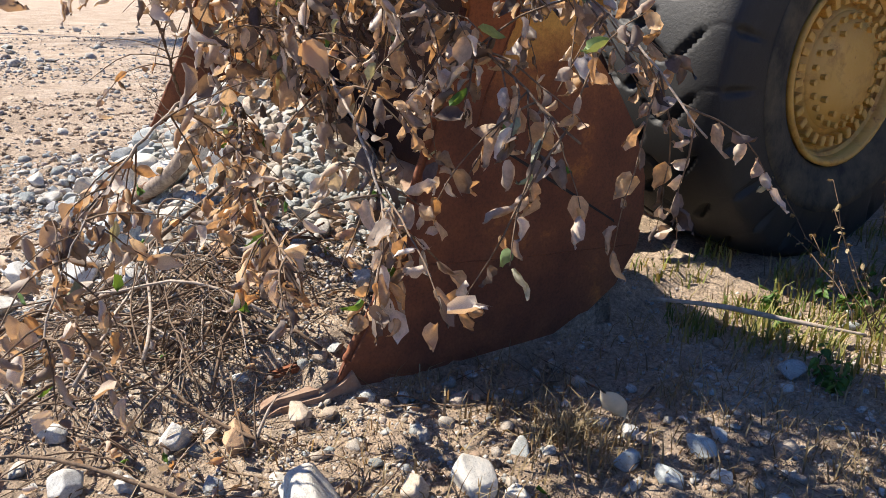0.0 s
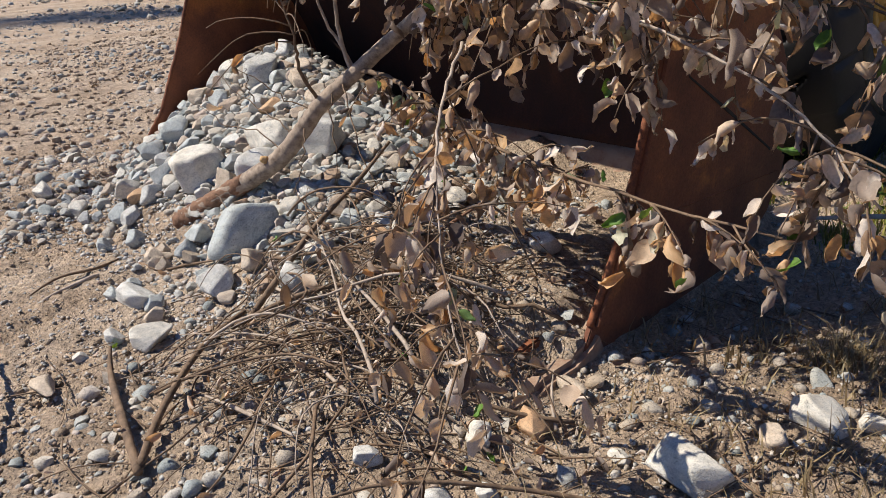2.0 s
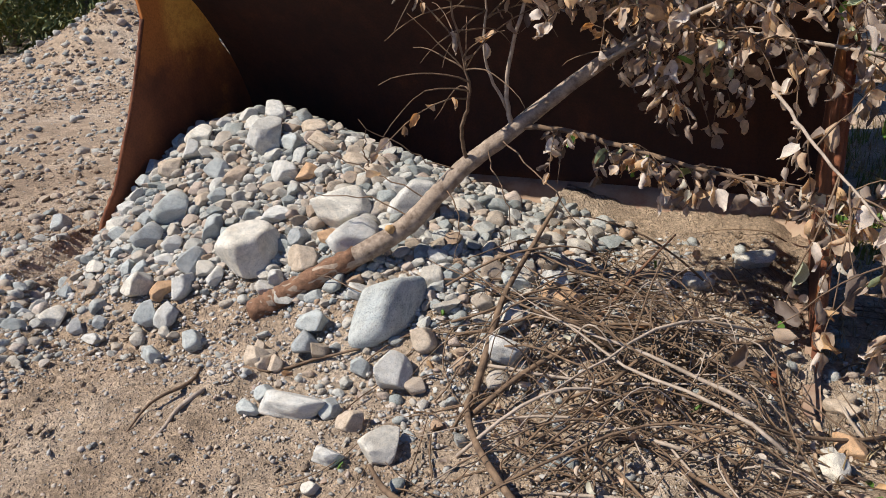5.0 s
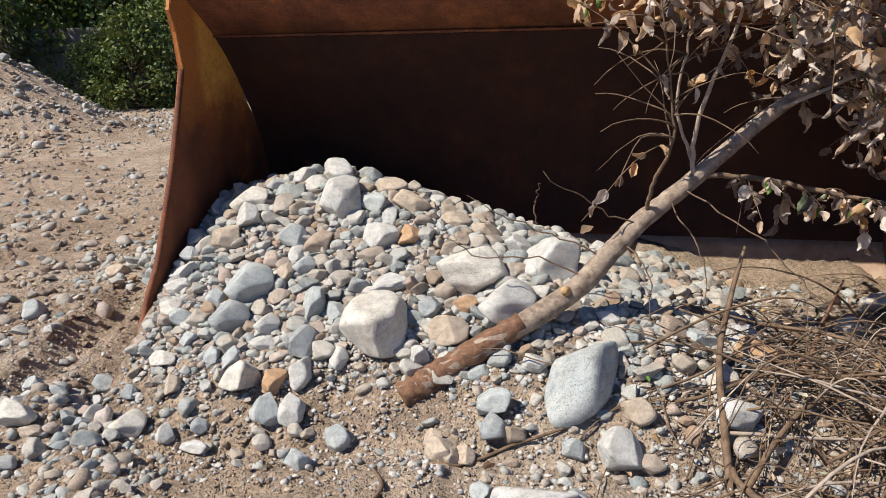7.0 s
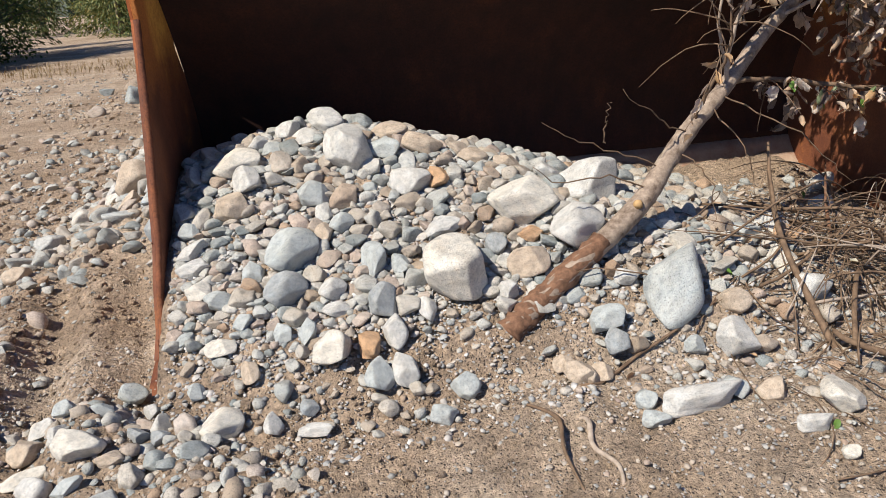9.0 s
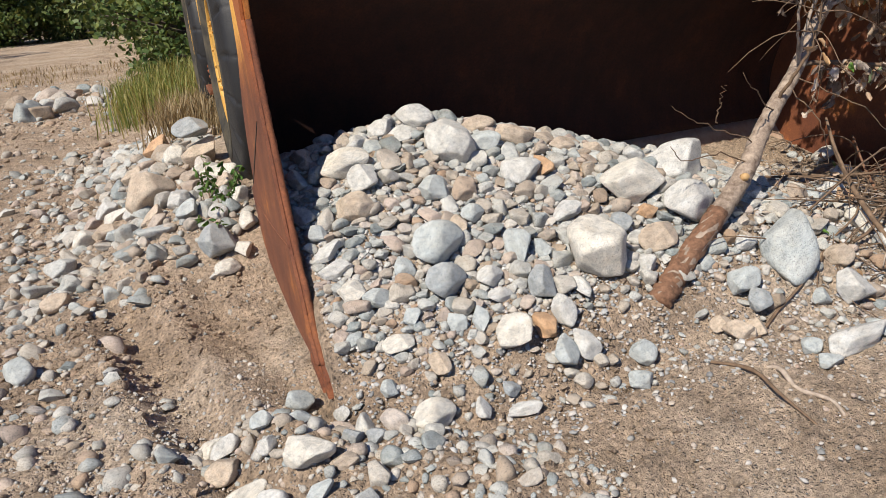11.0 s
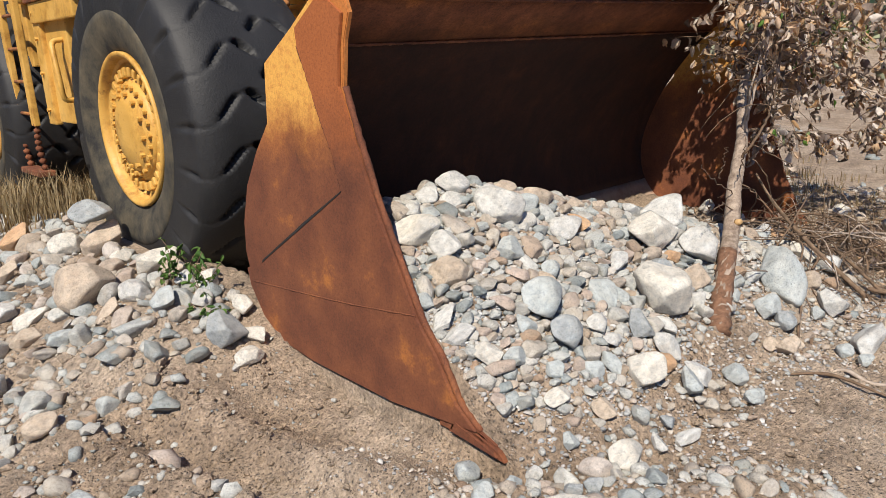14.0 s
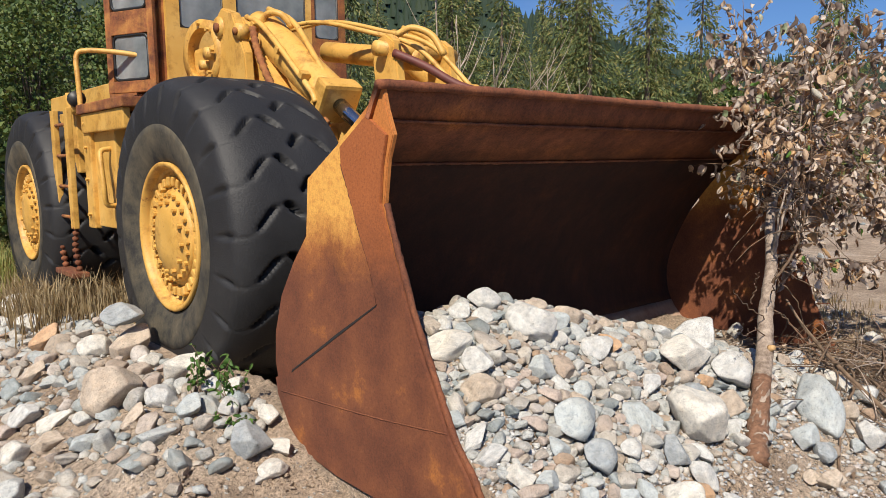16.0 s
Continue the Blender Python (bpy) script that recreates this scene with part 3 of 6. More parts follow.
def build_bucket():
    bucket = part("bucket", None, loader, "wide rusted steel loader bucket lying flat")
    bucket.matrix_local = Matrix.Translation(OFF)
    line = [(y, z) for y, z in spline([(0, y, z) for y, z in SHELL], 40)[:, 1:]]
    # bucket shade sits in this sheet's colour; the upper sheet keeps plain rust
    part("shell", band_mesh("shell", line[16:], 0.03, 2 * W - 0.03, SHADE_RUST), bucket, "dark rust-brown curved inner sheet, deepened for the bucket's shade")
    part("floor_sheet", band_mesh("floor_sheet", [p for p in line[:17] if p[0] > 0.4], 0.03, 2 * W - 0.03, DUST_RUST), bucket, "sand-dusted steel bottom sheet")
    part("upper_sheet", band_mesh("upper_sheet", [(1.14, 1.455), (1.02, 1.54), (0.89, 1.625)], 0.03, 2 * W - 0.03, RUST), bucket)
    part("spill_guard", band_mesh("spill_guard", [(0.875, 1.635), (0.84, 1.70), (0.80, 1.765)], 0.028, 2 * W + 0.06, RUST), bucket, "rusted spill guard with a ragged top edge")
    part("top_edge", tube_mesh("top_edge", [(-W - 0.04, 0.80, 1.772), (-0.9, 0.803, 1.775), (0.5, 0.80, 1.765), (W + 0.04, 0.803, 1.768)], 0.022, RUST, 6, 60, 0.2), bucket)
    for y, z in ((0.868, 1.632), (1.135, 1.452)):
        part("weld_seam", tube_mesh("weld_seam", [(-W, y, z), (0, y, z - 0.004), (W, y, z)], 0.007, RUST, 6, 120, 0.4), bucket)
    part("cutting_edge", plate_mesh("cutting_edge", [(0.05, -0.02), (0.08, 0.02), (0.32, 0.045), (0.32, -0.02)], 2 * W - 0.10, RUST, 0.008), bucket, m=pose(-W - 0.02, 0, 0))
    for sx in (-1, 1):
        front = FRONT_EDGE if sx < 0 else FAR_FRONT_EDGE
        back = BACK_EDGE if sx < 0 else BACK_EDGE[:-2] + [(1.3, -0.05), (0.6, -0.06)]
        shift = pose(-W - 0.012, 0, 0) if sx < 0 else pose(W - 0.012, 0, 0)
        side = part("side_plate", plate_mesh("side_plate", front + EAR + back, 0.024, SIDE), bucket, "flat rusted side plate", shift)
        face = -0.016 if sx < 0 else 0.024
        rim = [(y + 0.012, z + 0.002) for y, z in front[1:]]
        cover = rim + [(0.80, 1.44), (0.765, 1.57), (0.90, 1.655), (1.10, 1.53), (1.095, 1.455), (0.974, 1.17), (0.892, 1.0), (0.855, 0.862), (1.575, 0.432), (1.755, 0.36), (1.735, 0.27), (1.63, 0.125), (1.48, 0.03), (1.2, -0.002), (0.6, -0.012)]
        part("wear_plate", plate_mesh("wear_plate", cover, 0.0150, EDGE, 0.002), side, "orange-brown wear plate with a worn lower edge", pose(face, 0, 0))
        # no gap is cut: a thin proud black strip paints its shade
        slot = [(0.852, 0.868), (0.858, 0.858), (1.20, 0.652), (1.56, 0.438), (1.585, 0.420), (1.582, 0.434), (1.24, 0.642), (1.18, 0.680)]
        part("slot", plate_mesh("slot", slot, 0.003, DARK, 0), side, "narrow dark strip standing for the shaded gap between the plates", pose(-0.0185 if sx < 0 else 0.0395, 0, 0))
        skin = -0.001 if sx < 0 else 0.025
        for line, r in (([(0, 0.868, 0.872), (0, 0.905, 1.0), (0, 0.985, 1.17), (0, 1.108, 1.455)], 0.007),):
            part("weld_bead", tube_mesh("weld_bead", line, r, RUST, 6, 60, 0.5), side, m=pose(skin, 0, 0))
        outer = -0.016 if sx < 0 else 0.039
        part("weld_bead", tube_mesh("weld_bead", [(0, 0.42, 0.42), (0, 0.95, 0.36), (0, 1.70, 0.30)], 0.003, RUST, 6, 80, 0.5), side, m=pose(outer, 0, 0))
        part("front_bead", tube_mesh("front_bead", [(0, y, z) for y, z in front[1:]], 0.014, RUST, 7, 60, 0.2), side, m=pose(0.012, 0, 0))
        if sx < 0:
            worn = [(-0.03, -0.045), (0.0, -0.012), (0.07, 0.008), (0.13, 0.025), (0.22, 0.05), (0.26, -0.02)]
            part("corner_tooth", plate_mesh("corner_tooth", worn, 0.05, RUST, 0.012), side, "worn thin corner tooth", pose(-0.02, 0, 0))
        else:
            worn = [(0.0, -0.11), (-0.012, -0.06), (0.01, -0.02), (0.07, 0.0), (0.22, 0.0), (0.30, 0.03), (0.36, 0.08), (0.42, -0.05), (0.30, -0.10), (0.14, -0.14)]
            part("corner_tooth", plate_mesh("corner_tooth", worn, 0.085, DUST_RUST, 0.022), side, "worn rounded dusty corner tooth", pose(-0.045, 0, -0.012))


build_bucket()


def tread(x, r, a):
    """Worn slanted lug grooves over the tread."""
    if r < 0.80:
        return x, r
    u = x / 0.42
    if r < 0.96 and abs(u) > 0.9:
        ph = (a * 22 / (2 * math.pi) + 0.38 * math.sin(2.3 * u)) % 1.0
        d = abs(ph - 0.5)
        cut = max(0.0, 1 - d / 0.11) * smooth(0.80, 0.93, r)
        return x - math.copysign(0.030 * cut, x), r - 0.006 * cut
    ph = (a * 22 / (2 * math.pi) + 0.30 * math.sin(5.2 * abs(u)) + (0.5 if u > 0 else 0)) % 1.0
    d = abs(ph - 0.5)
    notch = math.exp(-((abs(u) - 0.14) / 0.11) ** 4) + 0.6 * math.exp(-((abs(u) - 0.56) / 0.15) ** 4)
    wide = 0.040 + 0.065 * notch
    cut = min(1.0, max(0.0, (wide - d) / 0.036))
    return x, r - cut * (0.005 + 0.068 * min(1, notch))


def build_wheel():
    wheel = part("wheel", None, loader, "huge worn black tyre on a yellow bolted rim")
    prof = [(-0.37, 0.455), (-0.415, 0.52), (-0.448, 0.61), (-0.462, 0.70), (-0.462, 0.78), (-0.455, 0.84), (-0.447, 0.90), (-0.438, 0.95), (-0.424, 0.98)]
    prof += [(x, 1.05 - 0.05 * (abs(x) / 0.40) ** 5) for x in np.linspace(-0.405, 0.405, 41)]
    prof += [(-x, r) for x, r in prof[8::-1]]
    part("tyre", lathe(prof, 528, RUBBER, "tyre", True, tread), wheel, "black rubber tyre with worn rounded lugs")
    ring = [(-0.408, 0.500), (-0.424, 0.525), (-0.452, 0.60), (-0.468, 0.69), (-0.466, 0.735), (-0.455, 0.738)]
    part("sidewall", lathe(ring, 96, SIDEWALL, "sidewall"), wheel, "brown dusty sidewall ring")
    rim = [(-0.36, 0.43), (-0.400, 0.492), (-0.428, 0.494), (-0.432, 0.480), (-0.425, 0.462), (-0.385, 0.452), (-0.335, 0.442), (-0.325, 0.405), (-0.335, 0.400), (-0.338, 0.330), (-0.365, 0.318), (-0.372, 0.300)]
    part("rim", lathe(rim, 72, YELLOW, "rim"), wheel, "chipped yellow rim")
    hub = [(-0.37, 0.305), (-0.392, 0.298), (-0.395, 0.262), (-0.412, 0.252), (-0.418, 0.215), (-0.432, 0.200), (-0.436, 0.10), (-0.434, 0.0)]
    part("hub", lathe(hub, 48, YELLOW, "hub"), wheel, "yellow hub cover stained with rust")
    cleat = box_mesh("cleat", (0.075, 0.056, 0.040), YELLOW, 0.008)
    for i in range(30):
        a = 360 / 30 * i
        part("cleat", cleat, wheel, m=pose(0, 0, 0, a) @ pose(-0.352, 0.368, 0))
    bm = bmesh.new()
    bmesh.ops.create_cone(bm, cap_ends=True, segments=6, radius1=0.017, radius2=0.015, depth=0.03, matrix=pose(0, 0, 0, 0, 90, 0))
    bolt = bm_mesh("bolt", bm, YELLOW)
    for i in range(24):
        part("bolt", bolt, wheel, m=pose(0, 0, 0, 15 * i + 4) @ pose(-0.402, 0.279, 0))
    for i in range(12):
        part("bolt", bolt, wheel, m=pose(0, 0, 0, 30 * i + 9) @ pose(-0.428, 0.232, 0))
    return wheel


wheel = build_wheel()
wheel.matrix_local = at(-1.375, 3.20, 0.99)
for x, y, rz, roll in ((1.375, 3.20, 180, 17), (-1.375, 6.98, 0, 31), (1.375, 6.98, 180, 5)):
    copy_thing(wheel, at(x, y, 0.99, 0, 0, rz) @ pose(0, 0, 0, roll))


def block(name, x0, x1, y0, y1, z0, z1, mat=None, label="", edge=0.012):
    return part(name, box_mesh(name, (x1 - x0, y1 - y0, z1 - z0), mat or YELLOW, edge), loader, label, at((x0 + x1) / 2, (y0 + y1) / 2, (z0 + z1) / 2))


def rod(name, points, r, mat=None, label="", sides=12, n=None):
    return part(name, tube_mesh(name, points, r, mat or YELLOW, sides, n), loader, label, at(0, 0, 0))


def slab(name, x, thick, outline, mat=None, label="", edge=0.012):
    return part(name, plate_mesh(name, outline, thick, mat or YELLOW, edge), loader, label, at(x, 0, 0))


def build_chassis():
    block("front_frame", -0.62, 0.62, 2.5, 4.7, 0.75, 1.75)
    block("axle_housing", -1.1, 1.1, 3.0, 3.4, 0.78, 1.16)
    block("rear_axle", -1.1, 1.1, 6.78, 7.18, 0.78, 1.16)
    block("articulation_frame", -0.5, 0.5, 4.6, 6.0, 0.8, 1.5)
    block("engine_hood", -0.95, 0.95, 6.4, 9.2, 1.15, 2.35)
    block("counterweight", -1.2, 1.2, 9.1, 9.6, 0.8, 1.9)
    tower = [(3.55, 1.5), (3.62, 2.30), (3.80, 2.62), (3.98, 2.68), (4.12, 2.58), (4.14, 2.36), (4.40, 1.6)]
    for sx in (-1, 1):
        slab("lift_tower", -0.98 if sx < 0 else 0.90, 0.08, tower)
        arm = [(4.20, 2.50), (4.10, 2.64), (3.92, 2.62), (3.55, 2.20), (2.9, 1.45), (2.2, 0.82), (1.86, 0.62), (1.80, 0.44), (1.92, 0.32), (2.4, 0.50), (3.2, 1.20), (3.9, 2.05)]
        slab("lift_arm", -0.84 if sx < 0 else 0.70, 0.14, arm, label="heavy yellow lift arm")
        for y, z, r in ((4.02, 2.53, 0.085), (3.70, 2.46, 0.062), (1.90, 0.46, 0.08)):
            x = sx * 0.93
            rod("pivot_pin", [(x - sx * 0.02, y, z), (x + sx * 0.065, y, z)], r, sides=24, n=3)
            rod("pin_bolt", [(x + sx * 0.06, y, z), (x + sx * 0.085, y, z)], r * 0.45, RUST_PAINT, sides=10, n=3)
        base, tip = Vector((sx * 0.68, 3.80, 2.50)), Vector((sx * 0.68, 2.86, 1.90))
        rod("hydraulic_cylinder", [base, tip], 0.140, label="stained yellow hydraulic cylinder", sides=28, n=8)
        way = (tip - base).normalized()
        part("cylinder_head", box_mesh("cylinder_head", (0.32, 0.14, 0.30), YELLOW, 0.03), loader, m=at(*tip, 33))
        for dx, dz in ((-0.12, -0.11), (0.12, -0.11), (-0.12, 0.11), (0.12, 0.11)):
            c = tip + Vector((dx, 0, dz))
            rod("head_bolt", [c + way * 0.05, c + way * 0.10], 0.022, RUST_PAINT, sides=6, n=3)
        rod("cylinder_rod", [tip, tip + way * 0.55, tip + way * 1.35], 0.055, STEEL, "bright steel piston rod", 16, 6)
        rod("cylinder_eye", [base - way * 0.17, base + way * 0.03], 0.10, sides=20, n=4)
        out = sx * 0.16
        rod("hydraulic_pipe", [base + Vector((out, 0.02, 0.10)), base + way * 0.3 + Vector((out, 0, 0.14)), tip + Vector((out, 0.1, 0.10)), tip + Vector((out, 0.0, -0.02))], 0.022, sides=10, n=24)
        rod("hydraulic_pipe", [base + Vector((0.02, 0.0, 0.18)), base + way * 0.4 + Vector((0.05, 0, 0.24)), tip + Vector((-0.02, 0.12, 0.22)), tip + Vector((0, -0.02, 0.08))], 0.022, sides=10, n=24)
        for u in (0.12, 0.5, 0.85):
            p = base + (tip - base) * u + Vector((out, 0, 0.09))
            part("pipe_clamp", box_mesh("pipe_clamp", (0.07, 0.05, 0.05), YELLOW, 0.006), loader, m=at(*p, 35))
    for x in (-0.30, 0.22):
        slab("bell_crank", x, 0.08, [(2.86, 1.75), (2.92, 2.20), (2.86, 2.36), (2.76, 2.39), (2.67, 2.33), (2.62, 2.05), (2.40, 1.60), (2.55, 1.52)])
    rod("crank_pin", [(-0.38, 2.77, 2.28), (0.38, 2.77, 2.28)], 0.055, sides=16, n=3)
    rod("centre_cylinder", [(-0.02, 3.95, 2.42), (0.0, 2.72, 2.22)], 0.085, sides=24, n=6)
    block("cross_tube", -0.75, 0.75, 2.92, 3.18, 1.48, 1.72, edge=0.05)
    rod("return_hose", [(-0.30, 2.66, 2.24), (-0.18, 2.45, 2.13), (-0.08, 2.2, 1.98), (0.02, 1.95, 1.90)], 0.030, RED_HOSE, "dull red hose", 10, 20)
    for i, (dx, dz) in enumerate(((0.05, 0.03), (0.20, 0.05))):
        rod("hydraulic_pipe", [(-0.62 + dx, 3.9, 2.50 + dz), (-0.5 + dx, 3.45, 2.52 + dz), (-0.34 + dx, 2.98, 2.40 + dz), (-0.2 + dx, 2.6, 2.26 + dz), (-0.12 + dx, 2.25, 1.98)], 0.018, sides=9, n=30)
    rod("bent_pipe", [(-0.76, 3.72, 2.50), (-0.76, 3.66, 2.60), (-0.70, 3.55, 2.60), (-0.62, 3.50, 2.50)], 0.026, sides=10, n=20)
    rod("bent_pipe", [(-0.30, 2.62, 2.36), (-0.24, 2.52, 2.40), (-0.16, 2.40, 2.34), (-0.12, 2.32, 2.2)], 0.024, sides=10, n=20)
    # corrugated hose beside the arm
    line = spline([(-0.90, 3.62, 2.48), (-0.93, 3.50, 2.30), (-0.94, 3.35, 2.10), (-0.94, 3.18, 1.92), (-0.92, 3.05, 1.78)], 60)
    radii = [0.030 if i % 4 < 2 else 0.024 for i in range(60)]
    part("spiral_hose", mesh_of("spiral_hose", *tube_data(line, radii, 10), RUST_PAINT), loader, "rusty spiral-wrapped hose", at(0, 0, 0))
    # flange ring and casting behind the tyre
    part("flange_ring", lathe([(-0.05, 0.20), (-0.05, 0.27), (0.05, 0.27), (0.05, 0.20), (-0.05, 0.20)], 40, YELLOW, "flange_ring"), loader, m=at(-0.98, 4.28, 2.36, 0, 0, 8))
    for a in range(8):
        part("flange_bolt", bpy.data.meshes["bolt"], loader, m=at(-1.04, 4.28 + 0.235 * math.cos(a * 0.785), 2.36 + 0.235 * math.sin(a * 0.785)))
    block("valve_body", -1.0, -0.8, 4.05, 4.5, 2.18, 2.42, edge=0.04)
    rod("valve_port", [(-1.06, 4.12, 2.34), (-0.95, 4.12, 2.34)], 0.05, sides=16, n=3)
    rod("valve_port", [(-1.06, 4.22, 2.26), (-0.95, 4.22, 2.26)], 0.04, sides=16, n=3)


build_chassis()


def pane_mesh(name, w, h, r, thick, mat):
    """A pane in the local XZ plane with rounded corners."""
    pts = []
    for cx, cz, a0 in ((w / 2 - r, h / 2 - r, 0), (-w / 2 + r, h / 2 - r, 90), (-w / 2 + r, -h / 2 + r, 180), (w / 2 - r, -h / 2 + r, 270)):
        for k in range(6):
            a = radians(a0 + 18 * k)
            pts.append((cx + r * math.cos(a), cz + r * math.sin(a)))
    bm = bmesh.new()
    face = bm.faces.new([bm.verts.new((x, 0, z)) for x, z in pts])
    got = bmesh.ops.extrude_face_region(bm, geom=[face])
    bmesh.ops.translate(bm, vec=(0, thick, 0), verts=[v for v in got["geom"] if isinstance(v, bmesh.types.BMVert)])
    return bm_mesh(name, bm, mat)


def seal_mesh(name, w, h, r, tube, mat):
    pts = []
    for cx, cz, a0 in ((w / 2 - r, h / 2 - r, 0), (-w / 2 + r, h / 2 - r, 90), (-w / 2 + r, -h / 2 + r, 180), (w / 2 - r, -h / 2 + r, 270)):
        for k in range(5):
            a = radians(a0 + 22.5 * k)
            pts.append((cx + r * math.cos(a), 0, cz + r * math.sin(a)))
    pts.append(pts[0])
    return mesh_of(name, *tube_data(pts, tube, 6), mat)


def window(parent, m, w, h, r=0.06):
    pane = part("window", pane_mesh("window", w, h, r, 0.008, GLASS), parent, "dusty window pane, paled for reflected sky", m)
    part("window_seal", seal_mesh("window_seal", w, h, r, 0.014, SEAL), pane, "black rubber seal")


def wall_with_hole(name, x0, x1, z0, z1, hole, thick, mat, parent, y):
    """A flat panel facing -y with one rectangular hole through it."""
    hx0, hx1, hz0, hz1 = hole
    bm = bmesh.new()
    for a, b, c, d in ((x0, hx0, z0, z1), (hx1, x1, z0, z1), (hx0, hx1, z0, hz0), (hx0, hx1, hz1, z1)):
        bmesh.ops.create_cube(bm, size=1, matrix=pose((a + b) / 2, y, (c + d) / 2) @ Matrix.Diagonal((b - a, thick, d - c, 1)))
    bmesh.ops.remove_doubles(bm, verts=bm.verts, dist=0.0005)
    return part(name, bm_mesh(name, bm, mat), parent)


def build_cab():
    cab = part("cab", None, loader, "yellow cab with dusty windows and an open door")
    cab.matrix_local = at(0, 0, 0)
    wall_with_hole("front_panel", -1.06, -0.47, 2.02, 3.62, (-0.94, -0.53, 2.66, 3.36), 0.05, YELLOW, cab, 4.9)
    wall_with_hole("windscreen_frame", -0.468, 0.40, 2.02, 3.62, (-0.40, 0.335, 2.78, 3.45), 0.045, YELLOW, cab, 4.9)
    wall_with_hole("side_light_frame", 0.402, 0.80, 2.02, 3.62, (0.44, 0.72, 2.70, 3.45), 0.05, RUST_PAINT, cab, 4.9)
    window(cab, pose(-0.735, 4.893, 3.01), 0.41, 0.70)
    window(cab, pose(-0.032, 4.893, 3.115), 0.735, 0.67)
    window(cab, pose(0.58, 4.893, 3.075), 0.28, 0.75)
    part("roof", box_mesh("roof", (2.1, 1.9, 0.10), YELLOW, 0.03), cab, m=pose(-0.13, 5.70, 3.675))
    part("rear_wall", box_mesh("rear_wall", (1.8, 0.05, 1.6), YELLOW, 0.01), cab, m=pose(-0.13, 6.45, 2.82))
    part("far_wall", box_mesh("far_wall", (0.05, 1.45, 1.1), YELLOW, 0.01), cab, m=pose(0.775, 5.67, 2.55))
    part("floor_pan", box_mesh("floor_pan", (1.8, 1.5, 0.06), DARK, 0.01), cab, m=pose(-0.13, 5.68, 2.02))
    part("corner_post", box_mesh("corner_post", (0.06, 0.08, 1.6), RUST_PAINT, 0.01), cab, m=pose(-1.075, 4.96, 2.82))
    part("rear_post", box_mesh("rear_post", (0.07, 0.09, 1.6), RUST_PAINT, 0.01), cab, m=pose(-1.06, 5.62, 2.82))
    part("rear_side_panel", box_mesh("rear_side_panel", (0.04, 0.76, 1.6), RUST_PAINT, 0.01), cab, m=pose(-1.06, 6.05, 2.82))
    part("console", box_mesh("console", (0.6, 0.3, 0.7), DARK, 0.04), cab, m=pose(-0.3, 5.2, 2.40))
    part("operator_seat", box_mesh("operator_seat", (0.5, 0.5, 0.5), DARK, 0.08), cab, m=pose(-0.1, 5.85, 2.30))
    # door swung open
    door = part("cab_door", None, loader, "open rusted cab door with two panes")
    door.matrix_local = at(-1.17, 4.86, 2.10, 0, 0, -66)
    for name, size, x, z in (("door_stile", (0.07, 0.04, 1.35), -0.035, 0.675), ("door_stile", (0.07, 0.04, 1.35), -0.53, 0.675), ("door_rail", (0.43, 0.04, 0.10), -0.283, 0.05), ("door_rail", (0.43, 0.04, 0.20), -0.283, 0.60), ("door_rail", (0.43, 0.04, 0.08), -0.283, 1.31)):
        part(name, box_mesh(name, size, RUST_PAINT, 0.006), door, m=pose(x, 0, z))
    window(door, pose(-0.283, -0.004, 0.30), 0.40, 0.38, 0.05)
    window(door, pose(-0.283, -0.004, 0.98), 0.40, 0.54, 0.05)


build_cab()


